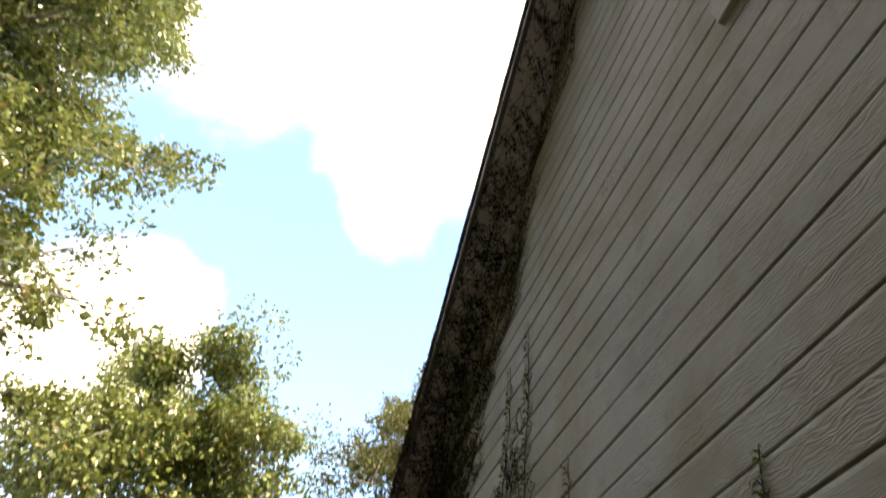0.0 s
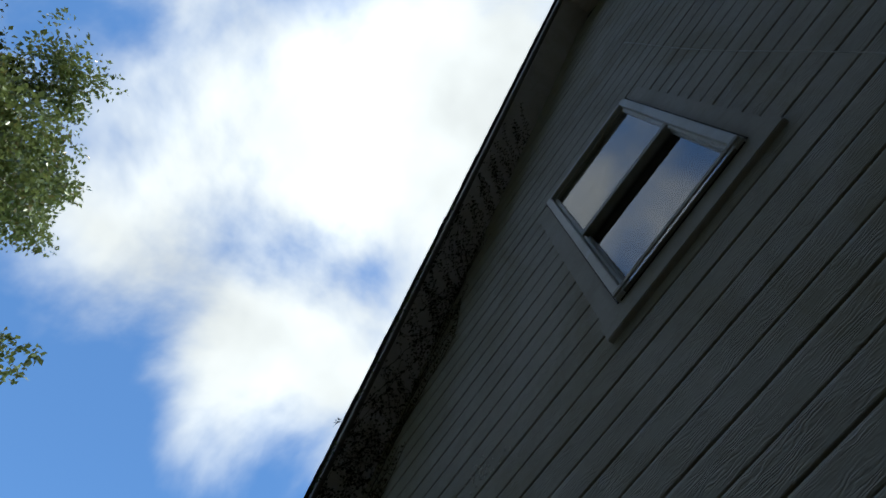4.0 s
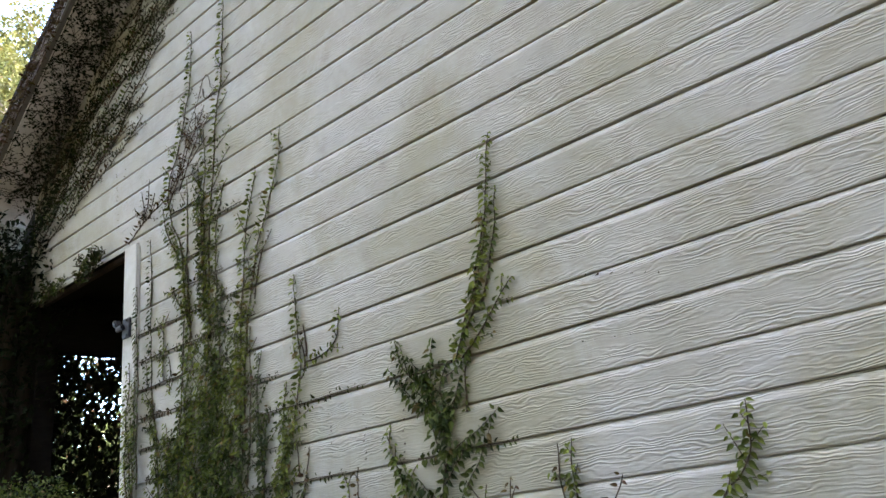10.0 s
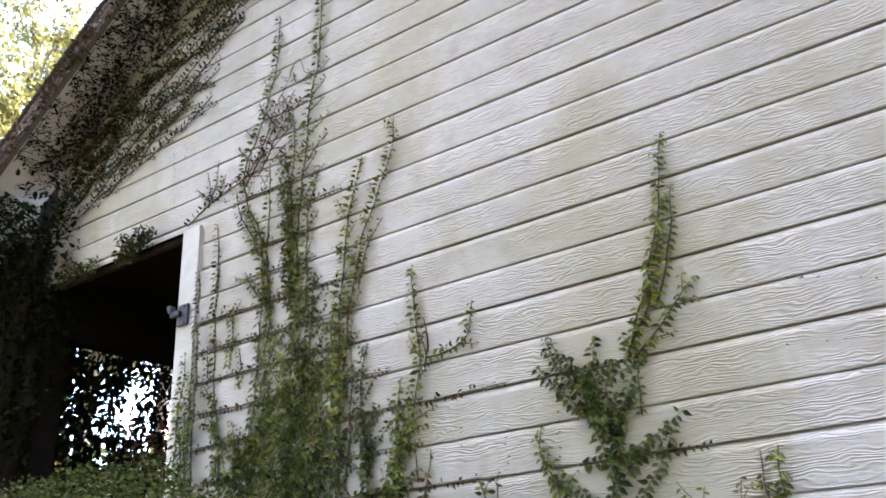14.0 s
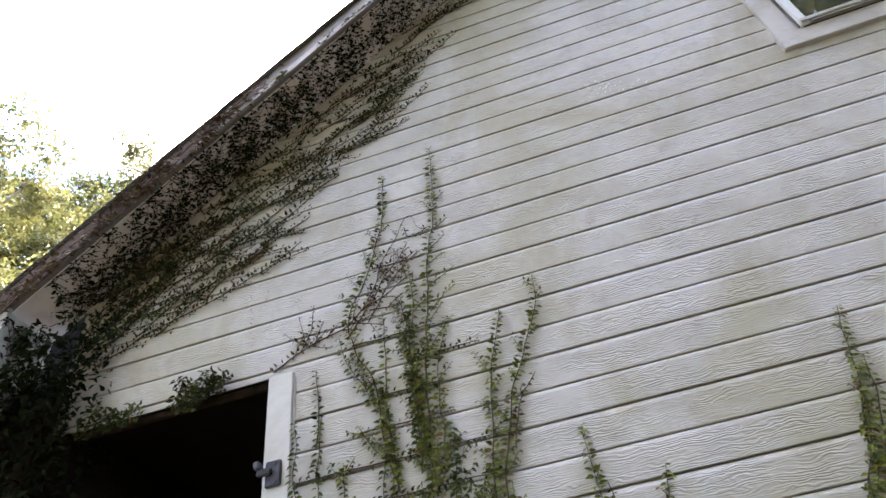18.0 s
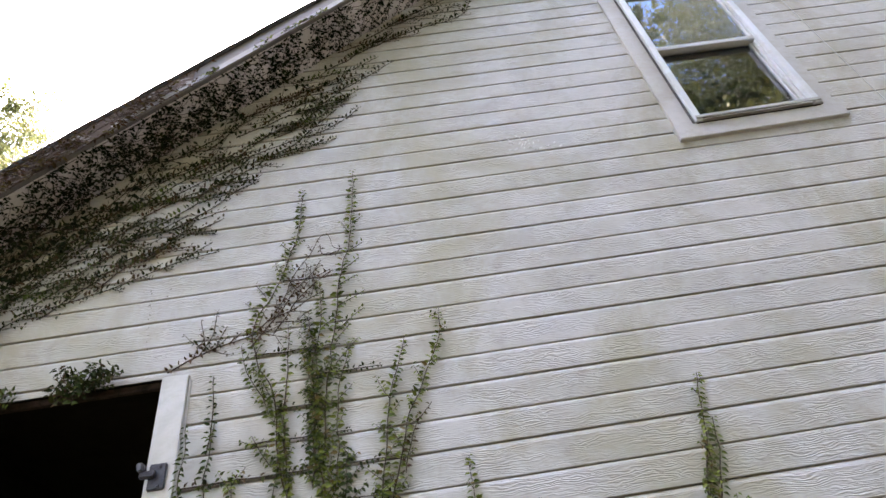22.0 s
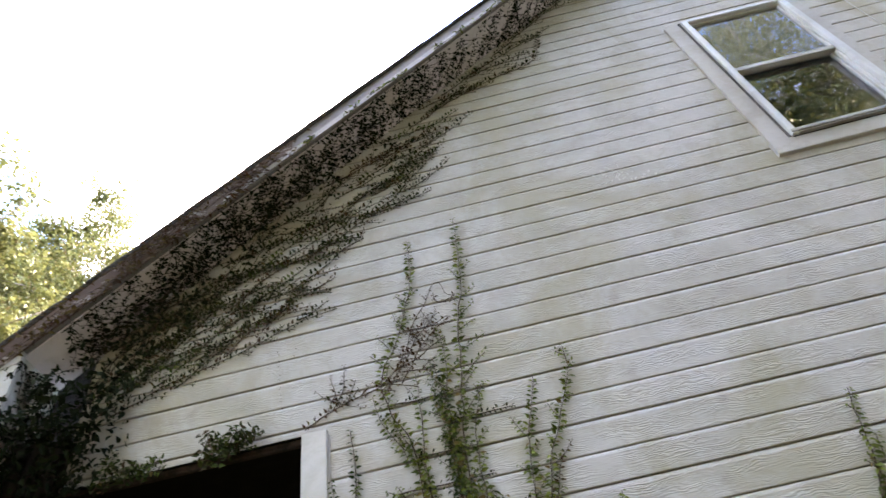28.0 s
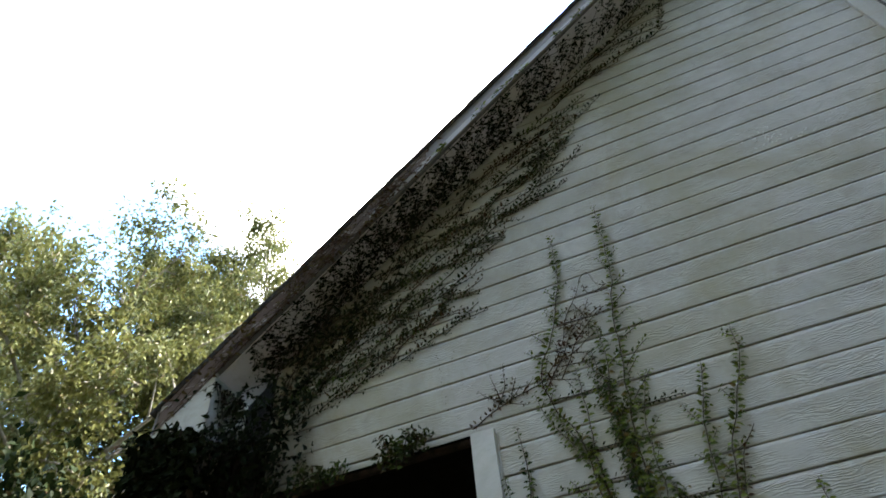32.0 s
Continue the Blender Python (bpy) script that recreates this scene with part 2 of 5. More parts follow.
def leafy(name, dark, light, dry, dry_share=0.06, glow=0.35, rough=0.45, shine=0.22, vary=1.0):
    """Leaves: every leaf has a tone of its own between dark and light, a few are dry."""
    m, nt, N, L, b = material(name)
    geo = N("ShaderNodeNewGeometry")
    rnd = geo.outputs["Random Per Island"]
    col = mix_node(nt, ramp_node(nt, rnd, 0.1, 1.0, 0.5 - 0.5 * vary, 0.5 + 0.5 * vary), dark, light)
    patch = noise_node(nt, coords(nt), 1.1, 3)
    col = mix_node(nt, ramp_node(nt, patch, 0.4, 0.7, 0.0, 0.45), col, light)
    second = math_node(nt, "FRACT", math_node(nt, "MULTIPLY", rnd, 57.3), 0.0)
    col = mix_node(nt, ramp_node(nt, second, 1.0 - dry_share, 1.001 - dry_share), col, dry)
    L(col, b.inputs["Base Color"])
    b.inputs["Roughness"].default_value = rough
    b.inputs["Specular IOR Level"].default_value = shine
    tr = N("ShaderNodeBsdfTranslucent")
    L(mix_node(nt, 0.5, col, light), tr.inputs["Color"])
    mx = N("ShaderNodeMixShader")
    mx.inputs[0].default_value = glow
    L(b.outputs[0], mx.inputs[1])
    L(tr.outputs[0], mx.inputs[2])
    L(mx.outputs[0], nt.nodes["Material Output"].inputs["Surface"])
    return m


def rough_stuff(name, a, c, scale=8.0, rough=0.85, bump=0.5, dist=0.01, stretch=(1, 1, 1), metal=0.0, sheen=0.2):
    m, nt, N, L, b = material(name)
    v = coords(nt, stretch)
    n = noise_node(nt, v, scale, 7, 0.65, 0.5)
    big = noise_node(nt, v, scale * 0.17, 3)
    col = mix_node(nt, ramp_node(nt, n, 0.3, 0.72), a, c)
    col = mix_node(nt, ramp_node(nt, big, 0.4, 0.7, 0.0, 0.4), col, tuple(x * 0.55 for x in a))
    L(col, b.inputs["Base Color"])
    b.inputs["Roughness"].default_value, b.inputs["Metallic"].default_value = rough, metal
    b.inputs["Specular IOR Level"].default_value = sheen
    L(bump_node(nt, n, bump, dist), b.inputs["Normal"])
    return m


def glass(name, dust, ior):
    m, nt, N, L, b = material(name)
    nt.nodes.remove(b)
    clear, gloss, film = N("ShaderNodeBsdfTransparent"), N("ShaderNodeBsdfGlossy"), N("ShaderNodeBsdfDiffuse")
    gloss.inputs["Roughness"].default_value = 0.015
    clear.inputs["Color"].default_value = (0.86, 0.9, 0.88, 1)
    film.inputs["Color"].default_value = (0.34, 0.345, 0.31, 1)
    fr = N("ShaderNodeFresnel")
    fr.inputs["IOR"].default_value = ior
    v = coords(nt)
    m1, m2 = N("ShaderNodeMixShader"), N("ShaderNodeMixShader")
    L(math_node(nt, "MULTIPLY", ramp_node(nt, noise_node(nt, v, 9, 5), 0.2, 0.8, 0.6, 1.0), dust), m1.inputs[0])
    L(clear.outputs[0], m1.inputs[1])
    L(film.outputs[0], m1.inputs[2])
    L(fr.outputs[0], m2.inputs[0])
    L(m1.outputs[0], m2.inputs[1])
    L(gloss.outputs[0], m2.inputs[2])
    L(m2.outputs[0], nt.nodes["Material Output"].inputs["Surface"])
    return m


SIDING = painted("siding_paint", (0.408, 0.393, 0.370), (0.18, 0.16, 0.13), 0.62, True, 0.52, 0.82, None, (0.285, 0.262, 0.185))
RETURN = painted("eave_end_paint", (0.40, 0.395, 0.37), (0.16, 0.15, 0.12), 0.7, False, 0.42, 0.75)
TRIM = painted("trim_paint", (0.485, 0.475, 0.45), (0.34, 0.32, 0.26), 0.6, False, 0.5, 0.8)
FLAKE = painted("paint_flake", (0.72, 0.72, 0.71), (0.5, 0.48, 0.42), 0.7, False, 0.5, 0.8)
CASING = painted("casing_paint", (0.415, 0.40, 0.385), (0.30, 0.27, 0.22), 0.65, False, 0.45, 0.75)
SOFFIT = painted("soffit_paint", (0.70, 0.66, 0.71), (0.36, 0.33, 0.335), 0.7, False, 0.5, 0.8)
FASCIA_ROT = painted("rotted_fascia", (0.10, 0.068, 0.058), (0.12, 0.09, 0.07), 0.85, False, 0.4, 0.7, (0.28, 0.25, 0.23))
FASCIA_LOW = painted("fascia_low_paint", (0.27, 0.258, 0.26), (0.3, 0.26, 0.19), 0.6, False, 0.55, 0.85, (0.31, 0.28, 0.25))
FASCIA = painted("fascia_paint", (0.175, 0.160, 0.164), (0.17, 0.145, 0.13), 0.65, False, 0.5, 0.8, (0.145, 0.12, 0.115))
VINYL = painted("vinyl_white", (0.53, 0.55, 0.575), (0.4, 0.4, 0.38), 0.4, False, 0.55, 0.85)
SASH = painted("sash_grey", (0.35, 0.35, 0.335), (0.16, 0.13, 0.1), 0.5, False, 0.5, 0.8)
# dark strips of this colour stand for the gap lines round the window frame
GAP_DARK = rough_stuff("gap_line_dark", (0.06, 0.058, 0.06), (0.14, 0.13, 0.13), 30, 0.8, 0.4, 0.002)
SHINGLE = rough_stuff("asphalt_shingle", (0.035, 0.036, 0.04), (0.09, 0.09, 0.095), 60, 0.95, 0.6, 0.004)
# near-black wood: the carport bay's shade is put into its colour
DARKWOOD = rough_stuff("shade_dark_wood", (0.010, 0.009, 0.008), (0.014, 0.012, 0.010), 10, 0.95, 0.5, 0.004, (1, 1, 6), 0.0, 0.03)
ROT = rough_stuff("rotten_wood", (0.012, 0.009, 0.007), (0.045, 0.028, 0.022), 22, 0.9, 0.8, 0.006)
BARK = rough_stuff("pale_bark", (0.24, 0.21, 0.175), (0.46, 0.42, 0.37), 9, 0.9, 0.7, 0.02, (1, 1, 0.3))
STEM = rough_stuff("vine_stem", (0.030, 0.020, 0.015), (0.075, 0.050, 0.036), 60, 0.9, 0.5, 0.002)
VINEWOOD = rough_stuff("old_vine_wood", (0.010, 0.008, 0.006), (0.028, 0.021, 0.016), 14, 0.9, 0.8, 0.008, (1, 1, 0.25), 0.0, 0.08)
GROUND = rough_stuff("leaf_litter", (0.06, 0.05, 0.03), (0.11, 0.1, 0.05), 5, 0.95, 0.8, 0.03)
METAL = rough_stuff("dull_zinc", (0.03, 0.03, 0.036), (0.07, 0.07, 0.08), 40, 0.5, 0.3, 0.001, (1, 1, 1), 0.6)
CABLE = rough_stuff("pale_cable", (0.48, 0.47, 0.45), (0.56, 0.55, 0.52), 30, 0.6, 0.2, 0.001)
# dark grey that puts the unseen room's dimness into its walls
ROOM_DIM = rough_stuff("dim_room_grey", (0.10, 0.095, 0.085), (0.14, 0.13, 0.115), 3, 0.9, 0.2, 0.004)
PANE, DUSTY = glass("window_glass", 0.03, 2.35), glass("dusty_glass", 0.33, 1.9)
IVY = leafy("ivy_leaf", (0.012, 0.015, 0.006), (0.034, 0.040, 0.013), (0.06, 0.038, 0.022), 0.10, 0.06, 0.7, 0.04)
IVY_LIGHT = leafy("young_ivy_leaf", (0.026, 0.041, 0.009), (0.140, 0.168, 0.036), (0.14, 0.10, 0.04), 0.06, 0.12, 0.6, 0.07)
IVY_MID = leafy("grown_ivy_leaf", (0.010, 0.019, 0.006), (0.062, 0.084, 0.020), (0.09, 0.065, 0.025), 0.03, 0.08, 0.65, 0.06)
# shaded copy of the ivy leaf: deep shade is put into its colour
IVY_DARK = leafy("shaded_ivy_leaf", (0.005, 0.008, 0.004), (0.013, 0.018, 0.008), (0.022, 0.018, 0.013), 0.03, 0.02, 0.8, 0.02)
IVY_BROWN = leafy("bronze_ivy_leaf", (0.035, 0.020, 0.012), (0.075, 0.055, 0.020), (0.07, 0.038, 0.025), 0.25, 0.08, 0.65, 0.05)
OAK = leafy("oak_leaf", (0.016, 0.024, 0.007), (0.290, 0.300, 0.110), (0.22, 0.17, 0.08), 0.04, 0.22, 0.42, 0.25, 0.6)
# tree leaf darkened so that shade is held in its colour
SHADE = leafy("shaded_tree_leaf", (0.006, 0.012, 0.005), (0.022, 0.034, 0.011), (0.06, 0.035, 0.02), 0.05, 0.08, 0.6, 0.06)
TALL = leafy("live_oak_leaf", (0.022, 0.034, 0.010), (0.085, 0.105, 0.026), (0.15, 0.11, 0.05), 0.04, 0.15, 0.38, 0.3, 0.7)
# brighter leaf copy: sunlight on the left trees is put into its colour
SUNNY = leafy("sunlit_glossy_leaf", (0.028, 0.047, 0.014), (0.36, 0.42, 0.135), (0.3, 0.22, 0.08), 0.05, 0.24, 0.28, 0.6, 0.75)
BUSH = leafy("shrub_leaf", (0.010, 0.022, 0.006), (0.055, 0.078, 0.018), (0.10, 0.08, 0.04), 0.05, 0.12, 0.6, 0.06)
RUST = leafy("red_leaf", (0.07, 0.024, 0.014), (0.15, 0.06, 0.028), (0.12, 0.09, 0.04), 0.2, 0.2, 0.5)


# ---- mesh helpers ----
def link_mesh(name, verts, faces, mat, parent=None, label="", smooth=False):
    me = bpy.data.meshes.new(name)
    me.from_pydata([tuple(v) for v in verts], [], faces)
    me.materials.append(mat)
    if smooth:
        me.polygons.foreach_set("use_smooth", [True] * len(me.polygons))
    ob = new(name, me)
    if parent:
        ob.parent = parent
    if label:
        ob["label"] = label
    return ob


def part(name, bm, mat, parent, label="", smooth=False):
    me = bpy.data.meshes.new(name)
    bm.normal_update()
    bm.to_mesh(me)
    bm.free()
    me.materials.append(mat)
    if smooth:
        me.polygons.foreach_set("use_smooth", [True] * len(me.polygons))
    ob = new(name, me)
    if parent:
        ob.parent = parent
    if label:
        ob["label"] = label
    return ob


def box_bm(x0, x1, y0, y1, z0, z1, bevel=0.004):
    bm = bmesh.new()
    bmesh.ops.create_cube(bm, size=1.0)
    for v in bm.verts:
        v.co = Vector(((x0 + x1) / 2 + v.co.x * (x1 - x0), (y0 + y1) / 2 + v.co.y * (y1 - y0), (z0 + z1) / 2 + v.co.z * (z1 - z0)))
    if bevel:
        bmesh.ops.bevel(bm, geom=list(bm.edges), offset=bevel, segments=2, affect="EDGES", clamp_overlap=True)
    return bm


def prism_bm(outline, axis_y0, axis_y1):
    """A slab between two y planes from an outline of (x, z)."""
    bm = bmesh.new()
    a = [bm.verts.new((x, axis_y0, z)) for x, z in outline]
    b = [bm.verts.new((x, axis_y1, z)) for x, z in outline]
    n = len(outline)
    bm.faces.new(a)
    bm.faces.new(b[::-1])
    for i in range(n):
        bm.faces.new((a[i], b[i], b[(i + 1) % n], a[(i + 1) % n]))
    bmesh.ops.recalc_face_normals(bm, faces=bm.faces)
    return bm


def thing(name, label, category, group="", kind="", at=(0, 0, 0)):
    ob = new(name)
    ob.empty_display_size = 0.1
    ob.location = at
    return tagged(ob, label, category, group, kind)


def tubes(paths, sides=5):
    """Tapered tubes: paths of (points, radii). Vertices and faces for one mesh."""
    verts, faces = [], []
    for pts, radii in paths:
        pts = [Vector(p) for p in pts]
        start = len(verts)
        for i, (p, r) in enumerate(zip(pts, radii)):
            d = (pts[min(i + 1, len(pts) - 1)] - pts[max(i - 1, 0)]).normalized()
            u = d.orthogonal().normalized()
            w = d.cross(u)
            for s in range(sides):
                a = 2 * math.pi * s / sides
                verts.append(p + (u * math.cos(a) + w * math.sin(a)) * r)
        for i in range(len(pts) - 1):
            for s in range(sides):
                a, b2 = start + i * sides + s, start + i * sides + (s + 1) % sides
                faces.append((a, b2, b2 + sides, a + sides))
        end = start + (len(pts) - 1) * sides
        faces.append(tuple(range(end, end + sides)))
    return verts, faces


# leaf outlines: along the stalk, across, out of the plane
LEAF_SMALL = np.array([(0, 0, 0), (0.45, 0.32, 0.10), (1.0, 0, -0.10), (0.45, -0.32, 0.10)])
FACES_SMALL = np.array([(0, 1, 2), (0, 2, 3)])
LEAF_IVY = np.array([(0, 0, 0), (0.16, 0.19, 0.05), (0.40, 0.26, 0.07), (0.72, 0.14, 0.02), (1.0, 0, -0.12), (0.72, -0.14, 0.02), (0.40, -0.26, 0.07), (0.16, -0.19, 0.05)])
FACES_IVY = np.array([(0, 1, 2), (0, 2, 3), (0, 3, 4), (0, 4, 5), (0, 5, 6), (0, 6, 7)])


def leaves(name, P, axis, normal, size, mat, parent, ivy=False, label=""):
    """One mesh of many leaves: places, stalk directions, face normals and sizes as arrays."""
    T, F = (LEAF_IVY, FACES_IVY) if ivy else (LEAF_SMALL, FACES_SMALL)
    P, axis, normal = np.asarray(P, float), np.asarray(axis, float), np.asarray(normal, float)
    size = np.broadcast_to(np.asarray(size, float), (len(P),))
    axis = axis / (np.linalg.norm(axis, axis=1, keepdims=True) + 1e-9)
    side = np.cross(normal, axis)
    side /= np.linalg.norm(side, axis=1, keepdims=True) + 1e-9
    nor = np.cross(axis, side)
    V = P[:, None] + size[:, None, None] * (T[None, :, :1] * axis[:, None] + T[None, :, 1:2] * side[:, None] + T[None, :, 2:] * nor[:, None])
    n, k = len(P), len(T)
    idx = (np.arange(n)[:, None, None] * k + F[None]).reshape(-1, 3)
    me = bpy.data.meshes.new(name)
    me.vertices.add(n * k)
    me.vertices.foreach_set("co", V.ravel())
    me.loops.add(idx.size)
    me.loops.foreach_set("vertex_index", idx.ravel())
    me.polygons.add(len(idx))
    me.polygons.foreach_set("loop_start", np.arange(0, idx.size, 3))
    me.update(calc_edges=True)
    me.validate()
    me.materials.append(mat)
    ob = new(name, me)
    ob.parent = parent
    ob["kind"] = "stuff"
    if label:
        ob["label"] = label
    return ob


# ---- the house: gable wall in the plane y = 0, roof, eaves ----
RUN, APEX = 0.866, 1.6                 # roof pitch and the ridge's x
Z_ROOF, Z_SOFFIT = 7.374, 7.155        # heights at x = 0 of the roof's edge and of the sloping soffit
X_LEFT, X_RIGHT, X_EAVE = -3.9, 7.1, -4.42
OVER = 0.305                           # overhang of the gable eave
BOARD, GROOVE0 = 0.28, 4.15            # double lap board and the height of one lap line
OPEN_TOP, OPEN_RIGHT = 2.985, -2.753   # carport opening
WX0, WX1, WZ0, WZ1 = 0.119, 0.889, 4.188, 5.705   # window frame
rng = np.random.default_rng(11)


def mirror_x(x):
    return 2 * APEX - x


def rake_x(z):
    """Left end of the wall at a height, under the sloping soffit."""
    return max(X_LEFT, (z - Z_SOFFIT + 0.01) / RUN)


PROFILE = ((0.014, 0.0), (-0.0100, 0.0), (-0.0122, 0.002), (-0.0150, 0.1110), (-0.0130, 0.1190), (-0.0085, 0.1275), (-0.0070, 0.1284), (0.0030, 0.1288), (0.0030, 0.1328), (-0.0095, 0.1332),
           (-0.0122, 0.1362), (-0.0150, 0.2520), (-0.0130, 0.2600), (-0.0080, 0.2705), (-0.0065, 0.2722), (0.0050, 0.2727), (0.0060, 0.2790), (0.014, 0.2795))


def clipped_profile(lo, hi):
    rows = []
    for (y0, z0), (y1, z1) in zip(PROFILE, PROFILE[1:]):
        if z0 >= lo and z0 <= hi and (not rows or rows[-1] != (y0, z0)):
            rows.append((y0, z0))
        for cut in (lo, hi):
            if z0 < cut < z1:
                rows.append((y0 + (y1 - y0) * (cut - z0) / (z1 - z0), cut))
    if PROFILE[-1][1] <= hi:
        rows.append(PROFILE[-1])
    return sorted(rows, key=lambda r: r[1])


def siding_board(base, x0, x1, parent, lo=0.0, hi=1.0):
    """One embossed lap board with its false groove, cut along the rake, a little wavy."""
    rows = clipped_profile(lo, hi)
    if len(rows) < 2:
        return
    lim0, lim1 = rake_x(base + rows[-1][1]), mirror_x(rake_x(base + rows[-1][1]))
    if max(x0, lim0) > min(x1, lim1) - 0.05:
        return
    n = max(2, int((min(x1, lim1) - max(x0, lim0)) / 0.35))
    verts, faces = [], []
    seed = rng.uniform(0, 50)
    for y, dz in rows:
        z = base + dz
        a, b = max(x0, rake_x(z)), min(x1, mirror_x(rake_x(z)))
        for i in range(n + 1):
            x = a + (b - a) * i / n
            w = noise.noise(Vector((x * 0.7 + seed, seed, 0))) * 0.003
            verts.append((x, y + w * 0.6, z + w * (0.5 if 0.01 < dz < 0.27 else 0.25)))
    k = n + 1
    for r in range(len(rows) - 1):
        for i in range(n):
            faces.append((r * k + i, r * k + i + 1, (r + 1) * k + i + 1, (r + 1) * k + i))
    link_mesh("plank", verts, faces, SIDING, parent)


def polys_bm(outlines, y0, y1):
    bm = bmesh.new()
    for o in outlines:
        a = [bm.verts.new((x, y0, z)) for x, z in o]
        b = [bm.verts.new((x, y1, z)) for x, z in o]
        bm.faces.new(a)
        bm.faces.new(b[::-1])
        for i in range(len(o)):
            bm.faces.new((a[i], b[i], b[(i + 1) % len(o)], a[(i + 1) % len(o)]))
    bmesh.ops.recalc_face_normals(bm, faces=bm.faces)
    return bm


def build_front_wall():
    zs = Z_SOFFIT
    xa, xb = (4.12 - zs) / RUN, (5.72 - zs) / RUN
    bm = polys_bm([[(-2.70, 0), (X_RIGHT, 0), (X_RIGHT, (mirror_x(X_RIGHT)) * RUN + zs), (mirror_x(xa), 4.12), (-2.70, 4.12)],
                   [(X_LEFT, OPEN_TOP + 0.01), (-2.70, OPEN_TOP + 0.01), (-2.70, 4.12), (xa, 4.12), (X_LEFT, X_LEFT * RUN + zs)],
                   [(xa, 4.12), (0.03, 4.12), (0.03, 5.72), (xb, 5.72)], [(0.97, 4.12), (mirror_x(xa), 4.12), (mirror_x(xb), 5.72), (0.97, 5.72)],
                   [(xb, 5.72), (mirror_x(xb), 5.72), (APEX, APEX * RUN + zs)]], 0.016, 0.15)
    wall = part("wall_front", bm, DARKWOOD, None)
    tagged(wall, "gable wall of weathered off-white embossed lap siding", "wall", "", "structure")
    for j in range(-14, 17):
        base = GROOVE0 + BOARD * j
        top = base + BOARD
        x_from = X_LEFT if base >= OPEN_TOP else -2.70
        if base < OPEN_TOP < top:
            siding_board(base, X_LEFT, -2.70, wall, OPEN_TOP - base, 1.0)
        if top <= 4.09 or base >= 5.71:
            siding_board(base, x_from, X_RIGHT, wall)
        else:
            siding_board(base, x_from, 0.02, wall)
            siding_board(base, 0.98, X_RIGHT, wall)
            if base < 4.09:
                siding_board(base, 0.02, 0.98, wall, 0.0, 4.09 - base)
            if top > 5.71:
                siding_board(base, 0.02, 0.98, wall, 5.71 - base, 1.0)
    return wall


wall_front = build_front_wall()


def paint_scuff(x0, z0, x1, z1, n):
    """Curls and chips of flaking paint that stand off the boards along a slanting stretch."""
    r = np.random.default_rng(33)
    paths = []
    for k in range(n):
        f = r.random()
        cx, cz, rad = x0 + (x1 - x0) * f + r.normal(0, 0.02), z0 + (z1 - z0) * f + r.normal(0, 0.03), r.uniform(0.006, 0.020)
        a0, turn = r.uniform(0, 6.28), r.uniform(0.25, 0.6)
        paths.append(([(cx + rad * math.cos(a0 + q * turn), -0.0155 - 0.002 * r.random(), cz + rad * 0.8 * math.sin(a0 + q * turn)) for q in range(7)], [0.0008, 0.002, 0.0026, 0.0024, 0.002, 0.0016, 0.0006]))
    verts, faces = tubes(paths, 5)
    link_mesh("paint_flake", verts, faces, FLAKE, wall_front, "curled white paint flakes")


paint_scuff(-0.98, 4.27, -0.70, 4.14, 34)


def vine_scars(rows):
    """Rows of small dark rootlet stubs that old ivy left on the boards."""
    r = np.random.default_rng(34)
    paths = []
    for x0, z0, x1, z1, n in rows:
        for k in range(n):
            f = (k + r.uniform(0, 0.8)) / n
            x, z, size = x0 + (x1 - x0) * f + r.normal(0, 0.004), z0 + (z1 - z0) * f, r.uniform(0.0015, 0.0032)
            paths.append(([(x, -0.012, z), (x + r.normal(0, 0.003), -0.0165, z - size), (x + r.normal(0, 0.004), -0.0175, z - 2 * size)], [size, size * 0.8, size * 0.3]))
    verts, faces = tubes(paths, 5)
    scars = link_mesh("rootlet", verts, faces, STEM, wall_front, "dark rootlet stubs left by old ivy")
    scars["kind"] = "stuff"


vine_scars(((-1.01, 1.84, -1.04, 1.62, 8), (-1.37, 1.90, -1.36, 1.72, 5), (-1.19, 1.82, -1.21, 1.64, 6), (-2.89, 3.52, -2.86, 3.15, 12), (-2.80, 3.50, -2.81, 3.44, 2), (-0.30, 2.05, -0.05, 1.98, 6), (-0.34, 1.86, -0.18, 1.84, 4)))


def slope_bm(x0, x1, z_low, z_high, y0, y1, wav=0.0):
    """A board that follows the roof slope between x0 and x1; z_low and z_high are heights at x = 0."""
    n = 24
    bm = bmesh.new()
    rings = []
    for i in range(n + 1):
        x = x0 + (x1 - x0) * i / n
        w = wav * noise.noise(Vector((x * 1.3, y0 * 5, 0)))
        slope = RUN * min(x, mirror_x(x))
        rings.append([bm.verts.new((x, y, z + slope + w)) for y, z in ((y0, z_low), (y1, z_low), (y1, z_high), (y0, z_high))])
    for a, b in zip(rings, rings[1:]):
        for i in range(4):
            bm.faces.new((a[i], a[(i + 1) % 4], b[(i + 1) % 4], b[i]))
    bm.faces.new(rings[0])
    bm.faces.new(rings[-1][::-1])
    bmesh.ops.recalc_face_normals(bm, faces=bm.faces)
    return bm


roof = tagged(part("roof", slope_bm(X_EAVE - 0.05, APEX, Z_ROOF - 0.024, Z_ROOF - 0.008, -OVER - 0.016, 7.3, 0.004), SHINGLE, None),
              "dark asphalt shingle roof with a ragged edge", "roof", "", "structure")
part("roof_slope", slope_bm(APEX, mirror_x(X_EAVE - 0.05), Z_ROOF - 0.045, Z_ROOF - 0.014, -OVER - 0.02, 7.3), SHINGLE, roof)
x = X_EAVE - 0.06
